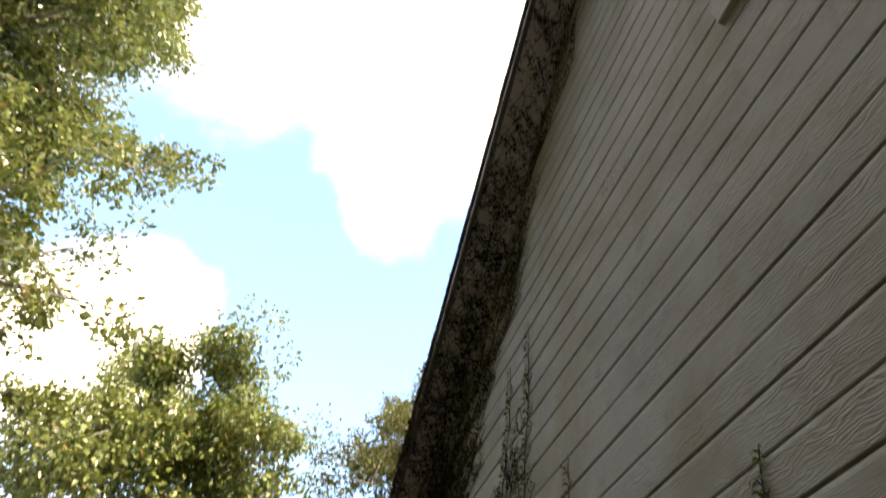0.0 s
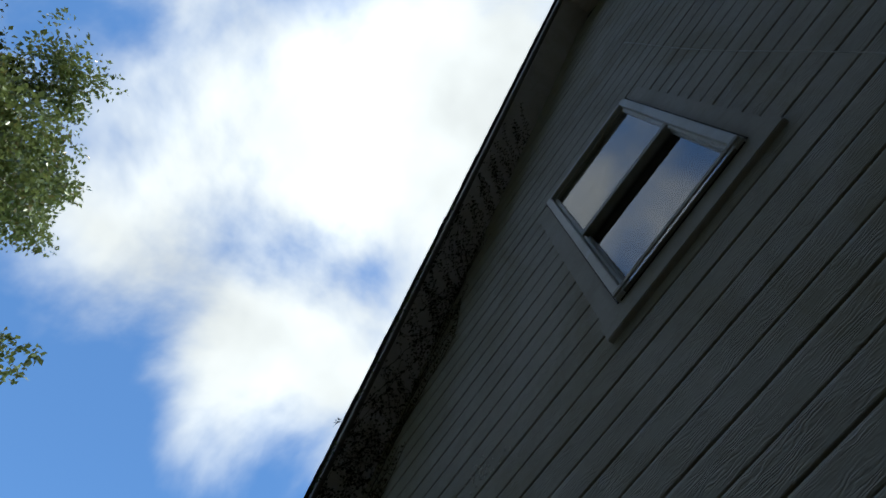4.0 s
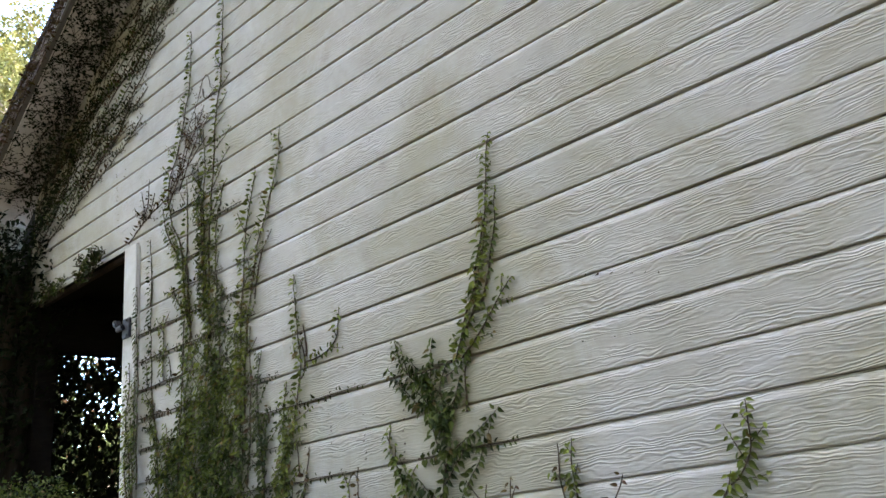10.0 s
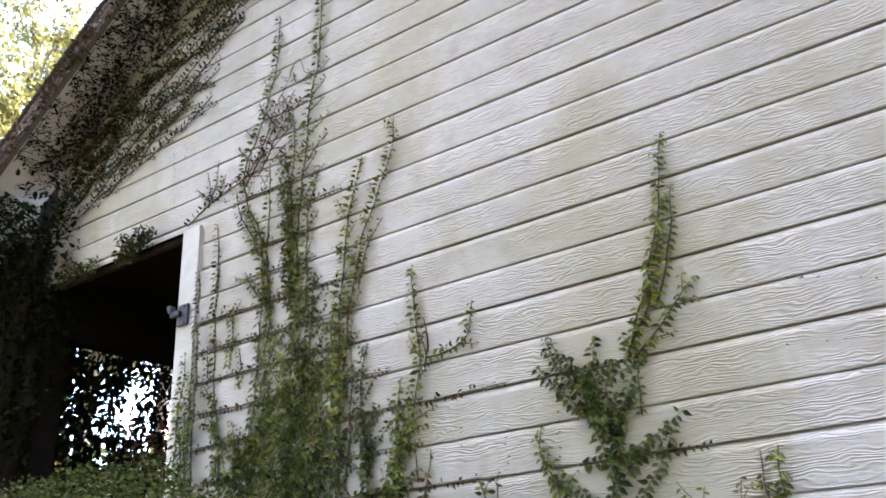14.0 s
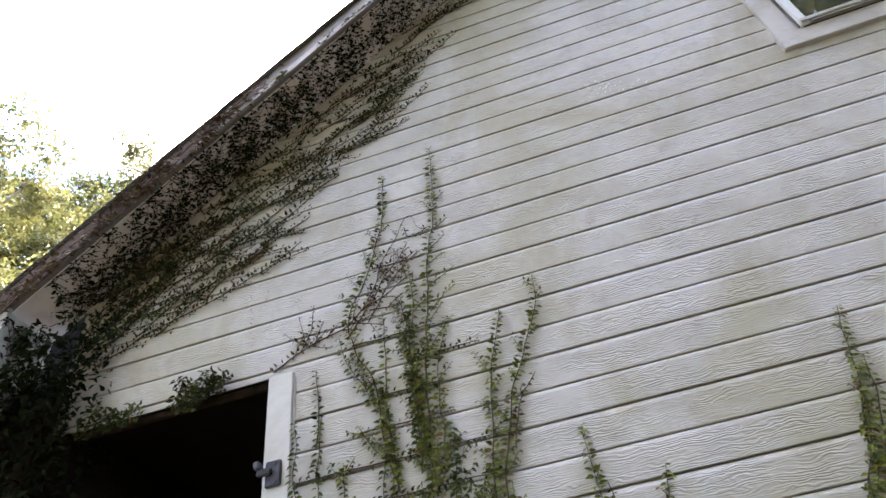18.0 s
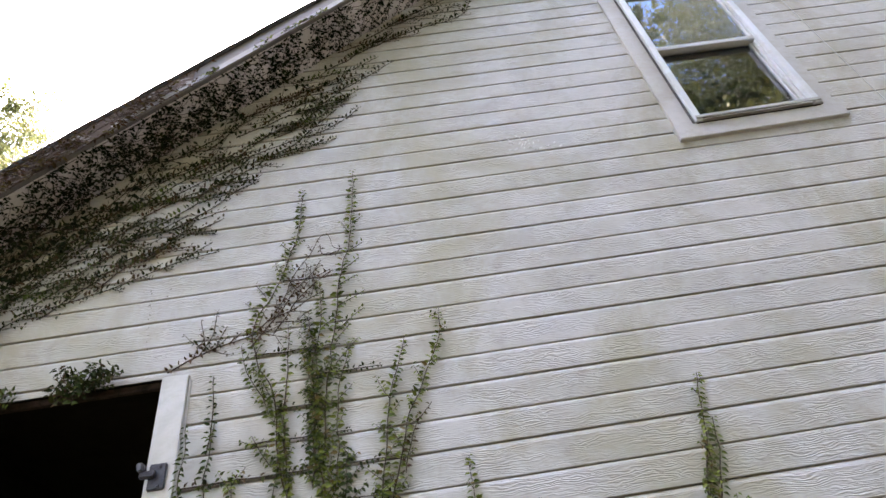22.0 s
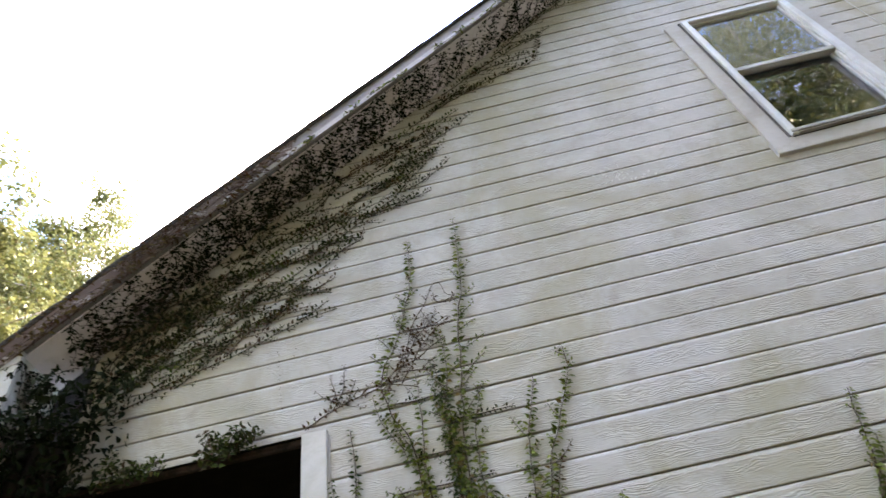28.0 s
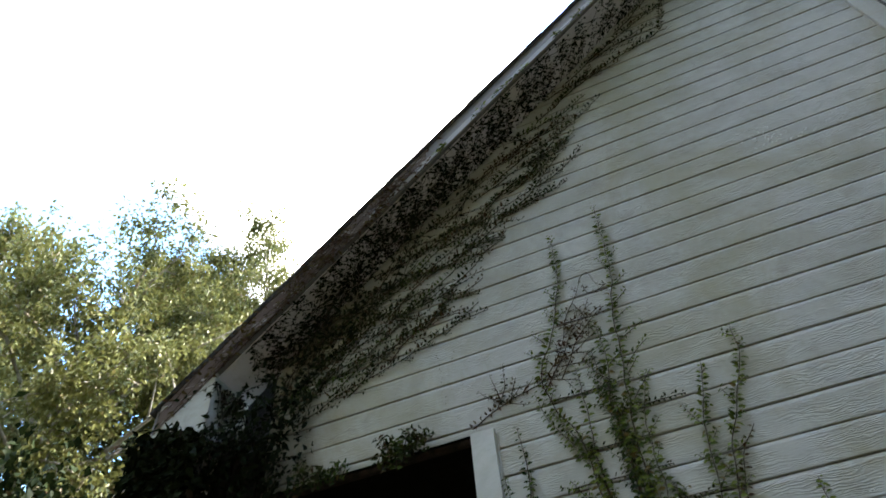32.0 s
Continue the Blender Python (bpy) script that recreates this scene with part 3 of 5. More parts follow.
while x < APEX:
    w = 0.125 + rng.uniform(-0.012, 0.012)
    lift = rng.uniform(-0.002, 0.003)
    part("shingle", slope_bm(x, min(x + w + 0.004, APEX), Z_ROOF - 0.012 + lift, Z_ROOF - 0.003 + lift, -OVER - 0.020 - rng.uniform(0, 0.005), 0.4), SHINGLE, roof)
    x += w
part("fascia", slope_bm(X_EAVE, APEX, Z_ROOF - 0.205, Z_ROOF - 0.025, -OVER + 0.000, -OVER + 0.024, 0.004), FASCIA, roof, "fascia board with peeling greyish paint and brown rot")
part("fascia_patch", slope_bm(X_EAVE, -2.75, Z_ROOF - 0.204, Z_ROOF - 0.027, -OVER - 0.006, -OVER - 0.001, 0.004), FASCIA_ROT, roof, "rotted brown stretch of fascia")
part("fascia_strip", slope_bm(-3.15, APEX, Z_ROOF - 0.218, Z_ROOF - 0.158, -OVER - 0.014, -OVER - 0.002, 0.004), FASCIA_LOW, roof, "proud white strip along the fascia's foot")
part("fascia", slope_bm(APEX, mirror_x(X_EAVE), Z_ROOF - 0.205, Z_ROOF - 0.046, -OVER, -OVER + 0.024), FASCIA, roof)
part("soffit", slope_bm(X_EAVE + 0.02, APEX, Z_SOFFIT, Z_SOFFIT + 0.014, -OVER + 0.025, 0.012), SOFFIT, roof, "stained pale soffit panel")
part("soffit", slope_bm(APEX, mirror_x(X_EAVE), Z_SOFFIT, Z_SOFFIT + 0.014, -OVER + 0.025, 0.012), SOFFIT, roof)
# boxed eave return at the low corner
zr = 3.215
part("eave_return", prism_bm([(X_EAVE - 0.01, zr), (-4.085, zr), (-4.085, Z_ROOF - 0.2 - 4.085 * RUN), (X_EAVE - 0.01, Z_ROOF - 0.2 + (X_EAVE - 0.01) * RUN)], -OVER - 0.003, -OVER + 0.02), RETURN, roof, "white boxed eave end")
part("eave_return_side", box_bm(-4.105, -4.085, -OVER + 0.021, 0.0, zr + 0.002, Z_SOFFIT - 4.085 * RUN - 0.01, 0.002), RETURN, roof)
part("eave_soffit", box_bm(X_EAVE, -4.106, -OVER + 0.022, 7.2, zr, zr + 0.015, 0.002), SOFFIT, roof)
part("eave_fascia", box_bm(X_EAVE - 0.028, X_EAVE - 0.012, -OVER, 7.2, zr, 3.5, 0.003), FASCIA, roof)

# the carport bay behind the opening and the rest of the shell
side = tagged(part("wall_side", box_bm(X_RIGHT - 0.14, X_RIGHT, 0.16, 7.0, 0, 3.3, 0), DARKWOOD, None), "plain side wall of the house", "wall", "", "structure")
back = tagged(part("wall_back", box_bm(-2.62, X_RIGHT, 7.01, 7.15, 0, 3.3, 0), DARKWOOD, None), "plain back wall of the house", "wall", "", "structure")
tagged(part("wall_bay_back", box_bm(X_LEFT, -2.62, 5.0, 5.1, 0, 3.05, 0), DARKWOOD, None), "back wall of the carport bay, shade put in its colour", "wall", "", "structure")
tagged(part("wall_partition", box_bm(-2.69, -2.60, 0.151, 7.0, 0, 3.05, 0), DARKWOOD, None), "inner wall of the carport bay, shade put in its colour", "wall", "", "structure")
tagged(part("ceiling", box_bm(X_LEFT, X_RIGHT - 0.15, 0.151, 7.0, 3.06, 3.12, 0), DARKWOOD, None), "ceiling boards over the carport bay, shade put in their colour", "ceiling", "", "structure")
beam = tagged(part("beam", box_bm(X_LEFT + 0.001, X_LEFT + 0.11, 0.02, 5.0, 2.70, 3.055, 0.004), DARKWOOD, None), "side header beam of the carport, shade put in its colour", "beam", "", "structure")
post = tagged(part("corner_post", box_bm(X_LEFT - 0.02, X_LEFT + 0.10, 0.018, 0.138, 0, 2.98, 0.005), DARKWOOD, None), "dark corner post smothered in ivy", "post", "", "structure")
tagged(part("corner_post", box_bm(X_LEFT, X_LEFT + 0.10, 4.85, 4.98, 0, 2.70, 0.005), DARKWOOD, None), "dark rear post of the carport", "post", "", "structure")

# opening trim
trim = thing("opening_trim", "white painted board trim along the carport opening", "trim", "", "structure")
part("jamb_board", box_bm(OPEN_RIGHT, -2.638, -0.032, -0.012, 0.05, 2.983, 0.003), TRIM, trim)
part("jamb_return", box_bm(OPEN_RIGHT - 0.001, OPEN_RIGHT + 0.018, -0.011, 0.15, 0.05, 2.985, 0.002), TRIM, trim)
part("caulk_strip", box_bm(-2.636, -2.628, -0.022, -0.008, 0.3, 2.96, 0.002), CASING, trim)
part("head_board", box_bm(X_LEFT, OPEN_RIGHT - 0.003, 0.016, 0.045, OPEN_TOP - 0.022, OPEN_TOP + 0.008, 0.003), ROT, trim, "rotten brown lintel edge")

# latch bracket on the jamb
latch = thing("gate_latch", "grey metal gate latch bracket screwed to the white jamb", "latch", at=(-2.722, -0.033, 2.53))
part("plate", box_bm(-0.012, 0.055, -0.014, 0.0, -0.055, 0.05, 0.004), METAL, latch)
bm = box_bm(-0.040, 0.02, -0.035, -0.014, -0.012, 0.018, 0.005)
part("arm", bm, METAL, latch)
bm = box_bm(-0.046, -0.016, -0.045, -0.010, 0.012, 0.050, 0.006)
for v in bm.verts:
    v.co.x -= (v.co.z - 0.012) * 0.25
part("catch", bm, METAL, latch)
for dz in (-0.04, 0.037):
    bm = bmesh.new()
    bmesh.ops.create_cone(bm, cap_ends=True, segments=10, radius1=0.008, radius2=0.006, depth=0.006, matrix=Matrix.Translation((0.032, -0.016, dz)) @ Matrix.Rotation(radians(90), 4, "X"))
    part("screw", bm, METAL, latch)


# ---- window ----
def slope_strip(x0, x1):
    return box_bm(x0, x1, -0.046, -0.012, WZ1 + 0.001, WZ1 + 0.008, 0.002)


def build_window():
    win = thing("window_1", "white double-hung window with grey sashes and weathered casing", "window", "", "structure")
    part("casing_board", box_bm(0.0, WX0 - 0.003, -0.030, -0.010, 4.19, WZ1 + 0.004, 0.003), CASING, win, "weathered grey-white casing board")
    part("casing_board", box_bm(WX1 + 0.003, 0.992, -0.030, -0.010, 4.19, WZ1 + 0.004, 0.003), CASING, win)
    part("sill", box_bm(-0.012, 1.004, -0.040, -0.008, 4.068, 4.187, 0.004), CASING, win, "weathered sill board")
    d0, d1 = -0.062, 0.10
    fw = 0.044
    frame_ob = part("window_frame", box_bm(WX0, WX0 + fw, d0, d1, WZ0 - 0.008, WZ1, 0.004), VINYL, win, "bluish white frame")
    part("frame_member", box_bm(WX1 - fw, WX1, d0, d1, WZ0 - 0.008, WZ1, 0.004), VINYL, frame_ob)
    part("frame_member", box_bm(WX0 + fw + 0.001, WX1 - fw - 0.001, d0, d1, WZ1 - 0.030, WZ1, 0.004), VINYL, frame_ob)
    for xs in (WX0 - 0.010, WX1 + 0.001):
        part("frame_flange", box_bm(xs, xs + 0.009, -0.046, -0.031, WZ0 - 0.006, WZ1 + 0.004, 0.002), GAP_DARK, frame_ob, "dark strip standing for the gap beside the frame")
    part("frame_foot", box_bm(WX0 + 0.004, WX1 - 0.004, -0.072, -0.063, WZ0 + 0.004, WZ0 + 0.030, 0.003), SASH, frame_ob, "worn grey foot rail")
    part("frame_foot", box_bm(WX0 + fw + 0.001, WX1 - fw - 0.001, -0.050, d1, WZ0 + 0.010, WZ0 + 0.020, 0.002), SASH, frame_ob)
    # near-black strip laid in for the shade of the gap over the sill
    part("gap_strip", box_bm(WX0 + 0.01, WX1 - 0.01, -0.046, 0.0, WZ0 - 0.012, WZ0 - 0.0085, 0.001), DARKWOOD, frame_ob, "dark strip standing for the shaded gap over the sill")
    part("drip_cap", slope_strip(WX0 - 0.015, WX1 + 0.015), GAP_DARK, frame_ob, "thin dark drip edge over the window")
    for xs in (WX0 + fw + 0.001, WX1 - fw - 0.015):
        part("track", box_bm(xs, xs + 0.014, -0.030, -0.012, WZ0 + 0.021, 4.93, 0.002), VINYL, frame_ob)
    xi0, xi1, mid = WX0 + fw + 0.002, WX1 - fw - 0.002, 4.965
    # the upper sash stands in front of the lower one
    for name, z0, z1, y0, glassy, rail in (("upper_sash", mid - 0.022, WZ1 - 0.032, -0.036, DUSTY, 0.040), ("lower_sash", WZ0 + 0.022, mid + 0.012, 0.002, PANE, 0.030)):
        sash = part(name, box_bm(xi0, xi1, y0, y0 + 0.036, z0, z0 + rail, 0.003), SASH, win, "grey sash with worn rails")
        for b in ((xi0, xi1, z1 - 0.022, z1), (xi0, xi0 + 0.020, z0 + rail, z1 - 0.022), (xi1 - 0.020, xi1, z0 + rail, z1 - 0.022)):
            part("sash_member", box_bm(b[0], b[1], y0, y0 + 0.036, b[2], b[3], 0.002), VINYL if b[1] - b[0] < 0.1 else SASH, sash)
        pane = part("pane", box_bm(xi0 + 0.018, xi1 - 0.018, y0 + 0.014, y0 + 0.018, z0 + rail - 0.004, z1 - 0.020, 0), glassy, sash, "dusty pane" if glassy is DUSTY else "clear reflecting pane")
        pane.visible_shadow = False
    # shear the window's lower end so that its slant fits the camera's view
    for ob in win.children_recursive:
        for v in ob.data.vertices:
            v.co.z += 0.026 * (v.co.x - 0.65) * min(1.0, max(0.0, (4.95 - v.co.z) / 0.6))
    return win


window_1 = build_window()
# dark box added behind the panes as an unseen room
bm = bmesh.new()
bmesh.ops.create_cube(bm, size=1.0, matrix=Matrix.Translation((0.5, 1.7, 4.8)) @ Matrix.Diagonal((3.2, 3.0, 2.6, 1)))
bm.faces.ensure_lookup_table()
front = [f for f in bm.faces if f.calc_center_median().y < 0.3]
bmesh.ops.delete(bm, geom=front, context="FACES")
room = tagged(part("wall_room", bm, ROOM_DIM, None), "bare attic room added behind the window, dimness put in its colour", "room", "", "structure")

# loose cable hanging down the wall beside the window
verts, faces = tubes([([(1.27 + 0.012 * math.sin(z * 2.1), -0.02, z) for z in np.linspace(2.2, 6.6, 40)], [0.0024] * 40)], 6)
cable = tagged(link_mesh("hanging_cable", verts, faces, CABLE, smooth=True), "thin pale cable hanging down the siding", "cable")


# ---- creeping ivy ----
def smooth_path(points, step=0.02, wobble=0.006, seed=0.0):
    """An even, slightly wandering line through (x, z) points, on the wall."""
    pts = [Vector((p[0], p[1], 0)) for p in points]
    out = []
    for i in range(len(pts) - 1):
        p0, p1, p2, p3 = pts[max(i - 1, 0)], pts[i], pts[i + 1], pts[min(i + 2, len(pts) - 1)]
        n = max(2, int((p2 - p1).length / step))
        for k in range(n):
            t = k / n
            q = 0.5 * (2 * p1 + (p2 - p0) * t + (2 * p0 - 5 * p1 + 4 * p2 - p3) * t * t + (3 * p1 - p0 - 3 * p2 + p3) * t ** 3)
            out.append(q)
    out.append(pts[-1])
    return [(q.x + wobble * noise.noise(Vector((q.y * 9 + seed, seed, 1))) * 2, q.y + wobble * noise.noise(Vector((q.x * 9 + seed, seed, 5)))) for q in out]


def wall_vine(points, width=0.02, leaf=0.036, dense=1.0, mat=None, seed=1, base_y=-0.014, label="", tip_size=0.6, bare=0.0, thin=1.0, droop=0.65, fork=1.0, sprays=()):
    """Ivy from its tip (first point) down: a stem with leaves in two ranks, and side twigs that lean towards the tip and carry leaves in the same way."""
    r = np.random.default_rng(seed)
    line = smooth_path(points, 0.010, 0.006, seed * 3.1)
    top = thing("ivy_vine", label or "thin green ivy vine creeping up the white siding", "ivy", "ivy on the wall", at=(line[-1][0], base_y, line[-1][1]))
    ox, oz = line[-1]
    leaf, width = leaf * 1.12, width * (1.45 if width > 0.013 else 1.0)
    paths, P, A, Nn, S = [], [], [], [], []

    def ranked(path, r0, r1, size0, size1, gap, share):
        """Leaves to both sides by turns along a stem that runs from its tip."""
        n = len(path)
        paths.append(([(x - ox, -0.003 - 0.003 * noise.noise(Vector((x * 25, z * 25, seed))), z - oz) for x, z in path], np.linspace(r0, r1, n)))
        run, flip = r.uniform(0, gap), r.choice((-1, 1))
        for i in range(n - 1):
            (xa, za), (xb, zb) = path[i], path[i + 1]
            step = math.hypot(xb - xa, zb - za) + 1e-6
            run += step
            if run < gap:
                continue
            run -= gap * r.uniform(0.65, 1.3)
            flip = -flip
            if r.random() < share:
                continue
            tx, tz = (xa - xb) / step, (za - zb) / step
            sx, sz = -tz * flip, tx * flip
            size = (size0 + (size1 - size0) * min(1.0, i * step / 0.20)) * r.uniform(0.72, 1.18)
            P.append((xa - ox + sx * 0.003, -0.006 - r.uniform(0, 0.008), za - oz + sz * 0.003))
            A.append((sx + 0.55 * tx + r.normal(0, 0.35), -0.25 - 0.45 * r.random(), sz + 0.35 * tz - droop + r.normal(0, 0.35)))
            Nn.append((r.normal(0, 0.28) + 0.25 * sx, -1.0, 0.18 + r.normal(0, 0.28)))
            S.append(size)

    ranked(line, 0.0015, 0.0017 + 0.0026 * thin, leaf * tip_size, leaf, 0.0140 / max(0.5, dense ** 0.5), bare)
    for spray in sprays:
        ranked(smooth_path(spray, 0.010, 0.006, seed * 1.7), 0.0010, 0.0017, leaf * tip_size, leaf, 0.0150 / max(0.5, dense ** 0.5), bare + 0.05)
    n = len(line)
    if width > 0.014:
        at, side = 0.06 * fork, r.choice((-1, 1))
        while at < (n - 2) * 0.010:
            i = min(n - 2, int(at / 0.010))
            s = i / max(1, n - 1)
            side = -side
            (xa, za), (xb, zb) = line[max(0, i - 2)], line[min(n - 1, i + 2)]
            ln = math.hypot(xb - xa, zb - za) + 1e-6
            tx, tz = (xa - xb) / ln, (za - zb) / ln
            turn = side * r.uniform(0.45, 0.9)
            length = width * r.uniform(1.2, 4.2) * min(1.0, 0.30 + s * 2.2)
            k = max(3, int(length / 0.010))
            x, z, twig = line[i][0], line[i][1], []
            for q in range(k + 1):
                twig.append((x, z))
                c, v = math.cos(turn), math.sin(turn)
                x += 0.010 * (tx * c - tz * v)
                z += 0.010 * (tx * v + tz * c)
                turn *= 0.985
                turn += r.normal(0, 0.05)
            if length > 0.02:
                ranked(twig[::-1], 0.0011, 0.0020, leaf * tip_size, leaf * 0.95, 0.0140 / max(0.5, dense ** 0.5), bare)
            at += fork * r.uniform(0.045, 0.10) / max(0.6, dense ** 0.5)
    # deeper leaves that fill a thick stand
    for q in range(int(n * max(0.0, width - 0.045) * 7 * dense)):
        x, z = line[r.integers(n // 5, n)]
        P.append((x - ox + r.normal(0, width * 0.6), -0.008 - r.uniform(0, 0.03), z - oz))
        A.append((r.normal(0, 0.6), -0.4, -0.8 + r.normal(0, 0.3)))
        Nn.append((r.normal(0, 0.45), -1.0, 0.3 + r.normal(0, 0.3)))
        S.append(leaf * r.uniform(0.6, 1.15))
    verts, faces = tubes(paths, 4)
    link_mesh("stem", verts, faces, STEM, top, "thin dark brown stem")
    if P:
        leaves("leaves", P, A, Nn, S, mat or IVY_LIGHT, top, True)
    return top


YOUNG, OLD, BRONZE = IVY_LIGHT, IVY_MID, IVY_BROWN
RUNNER = "ivy runner rooted along a siding groove"
CROSSING = "bronze half-bare ivy stem crossing the white siding"
wall_vine([(-1.87, 4.19), (-1.89, 3.88), (-1.91, 3.68), (-1.95, 3.49), (-1.98, 3.32), (-1.99, 3.16), (-2.01, 3.06), (-2.04, 2.80), (-2.05, 2.55)], 0.013, 0.029, 1.0, YOUNG, 1)
wall_vine([(-2.16, 4.08), (-2.16, 3.85), (-2.18, 3.73), (-2.22, 3.58), (-2.26, 3.44), (-2.30, 3.34), (-2.36, 3.25), (-2.37, 3.13), (-2.34, 2.98), (-2.27, 2.82), (-2.23, 2.5), (-2.2, 2.35)], 0.016, 0.028, 1.0, YOUNG, 2, fork=1.5)
for k, pts in enumerate(([(-1.87, 3.53), (-1.95, 3.47)], [(-1.88, 3.42), (-1.97, 3.37)], [(-1.85, 3.32), (-1.92, 3.28), (-1.98, 3.25)], [(-1.86, 3.21), (-1.94, 3.15), (-1.99, 3.10)], [(-1.93, 3.14), (-2.0, 3.05)],
                         [(-1.95, 3.79), (-1.92, 3.69)], [(-1.85, 3.81), (-1.90, 3.77)], [(-1.84, 3.63), (-1.92, 3.58)], [(-1.90, 3.05), (-1.97, 2.97), (-2.02, 2.90)], [(-2.26, 3.69), (-2.20, 3.61)],
                         [(-2.29, 3.57), (-2.25, 3.46)], [(-2.42, 3.34), (-2.36, 3.26)], [(-2.38, 3.44), (-2.32, 3.36)])):
    wall_vine(pts, 0.01, 0.025, 1.2, YOUNG, 330 + k, label="short side shoot of green ivy on the siding", thin=0.2)
for k, pts in enumerate(([(-2.08, 3.67), (-2.14, 3.55), (-2.21, 3.43), (-2.26, 3.28), (-2.37, 3.16), (-2.44, 3.13), (-2.58, 3.09), (-2.74, 3.01)], [(-2.06, 3.55), (-2.12, 3.45), (-2.19, 3.36), (-2.25, 3.27), (-2.33, 3.15), (-2.38, 3.08)],
                         [(-2.14, 3.55), (-2.10, 3.45), (-2.08, 3.34)], [(-1.95, 3.572), (-2.05, 3.585), (-2.06, 3.65)], [(-2.04, 3.43), (-2.17, 3.44), (-2.25, 3.445)], [(-2.10, 3.34), (-2.17, 3.37), (-2.21, 3.43)],
                         [(-2.04, 3.35), (-2.12, 3.31), (-2.19, 3.26), (-2.30, 3.22)], [(-2.11, 3.19), (-2.17, 3.19), (-2.27, 3.20)], [(-2.0, 3.47), (-2.10, 3.40), (-2.18, 3.30), (-2.28, 3.14)], [(-2.20, 3.10), (-2.30, 3.14), (-2.37, 3.16)])):
    wall_vine(pts, 0.022, 0.022, 0.9, BRONZE, 350 + k, label=CROSSING, bare=0.42, thin=0.55, fork=1.2)
wall_vine([(-1.95, 3.60), (-1.99, 3.62), (-2.01, 3.68), (-2.03, 3.72), (-2.06, 3.71), (-2.08, 3.67)], 0.004, 0.018, 0.6, BRONZE, 369, label="bare looping ivy tendril on the siding", bare=0.95, thin=0.1)
for k, pts in enumerate(([(-2.55, 3.32), (-2.56, 3.18), (-2.61, 3.08)], [(-2.62, 3.28), (-2.60, 3.18), (-2.58, 3.09)], [(-2.70, 3.21), (-2.64, 3.15), (-2.56, 3.10)], [(-2.50, 3.22), (-2.52, 3.15), (-2.54, 3.09)], [(-2.48, 3.17), (-2.53, 3.12), (-2.58, 3.09)])):
    wall_vine(pts, 0.012, 0.022, 1.0, BRONZE if k % 2 else IVY, 370 + k, label="short bronze ivy twig on the siding", bare=0.15, thin=0.4)
wall_vine([(-2.12, 3.23), (-2.11, 3.08), (-2.08, 2.96), (-2.09, 2.7), (-2.10, 2.5)], 0.024, 0.029, 1.1, OLD, 9)
wall_vine([(-2.07, 3.41), (-2.06, 3.20), (-2.08, 3.05), (-2.10, 2.93), (-2.08, 2.6), (-2.05, 2.3)], 0.030, 0.029, 1.2, YOUNG, 10, label="dense leafy ivy trunk climbing the siding")
wall_vine([(-2.15, 3.02), (-2.11, 2.85), (-2.09, 2.55), (-2.10, 2.4)], 0.028, 0.029, 1.1, OLD, 40, label="dense leafy ivy trunk climbing the siding")
wall_vine([(-2.21, 3.18), (-2.21, 3.03), (-2.21, 2.88), (-2.22, 2.72), (-2.20, 2.45)], 0.012, 0.026, 0.8, YOUNG, 48, fork=2.0)
wall_vine([(-2.37, 2.99), (-2.29, 2.85), (-2.23, 2.72), (-2.20, 2.5)], 0.014, 0.026, 0.9, YOUNG, 49, thin=0.4, fork=1.6)
wall_vine([(-2.42, 3.10), (-2.40, 3.0), (-2.36, 2.90), (-2.30, 2.80)], 0.014, 0.026, 0.9, YOUNG, 47, thin=0.4, fork=1.6)
wall_vine([(-2.33, 2.88), (-2.28, 2.73), (-2.23, 2.65), (-2.2, 2.4)], 0.014, 0.026, 0.9, YOUNG, 11, thin=0.4, fork=1.6)
wall_vine([(-1.92, 3.04), (-1.96, 2.94), (-1.99, 2.78), (-2.0, 2.4)], 0.022, 0.028, 1.1, YOUNG, 46, thin=0.4)
wall_vine([(-1.52, 3.15), (-1.54, 3.0), (-1.59, 2.88), (-1.64, 2.77), (-1.70, 2.66), (-1.73, 2.56), (-1.76, 2.45), (-1.80, 2.29), (-1.83, 2.04), (-1.85, 1.9)], 0.020, 0.028, 1.3, YOUNG, 6, fork=1.2)
wall_vine([(-1.69, 3.02), (-1.73, 2.88), (-1.77, 2.76), (-1.79, 2.63), (-1.81, 2.51), (-1.83, 2.34), (-1.87, 2.05)], 0.022, 0.028, 1.3, YOUNG, 7, fork=1.2)
wall_vine([(-1.61, 2.68), (-1.67, 2.60), (-1.71, 2.51), (-1.74, 2.40)], 0.010, 0.022, 0.9, BRONZE, 4, label="thin bronze ivy shoot on the siding", bare=0.2, thin=0.4)
wall_vine([(-2.53, 2.96), (-2.52, 2.75), (-2.53, 2.60)], 0.010, 0.024, 0.8, OLD, 8, thin=0.6)
wall_vine([(-1.80, 2.893), (-1.97, 2.893), (-2.12, 2.893)], 0.006, 0.022, 1.6, IVY, 12, label=RUNNER)
wall_vine([(-1.98, 3.033), (-2.12, 3.033), (-2.36, 3.033)], 0.006, 0.020, 1.2, IVY, 14, label=RUNNER, bare=0.3)
wall_vine([(-1.49, 2.43), (-1.50, 2.26), (-1.49, 2.10), (-1.52, 1.93), (-1.59, 1.77), (-1.66, 1.58), (-1.7, 1.3)], 0.022, 0.028, 1.3, YOUNG, 13)
wall_vine([(-1.27, 2.23), (-1.29, 2.12), (-1.37, 2.07), (-1.47, 2.06)], 0.014, 0.027, 1.2, YOUNG, 94)
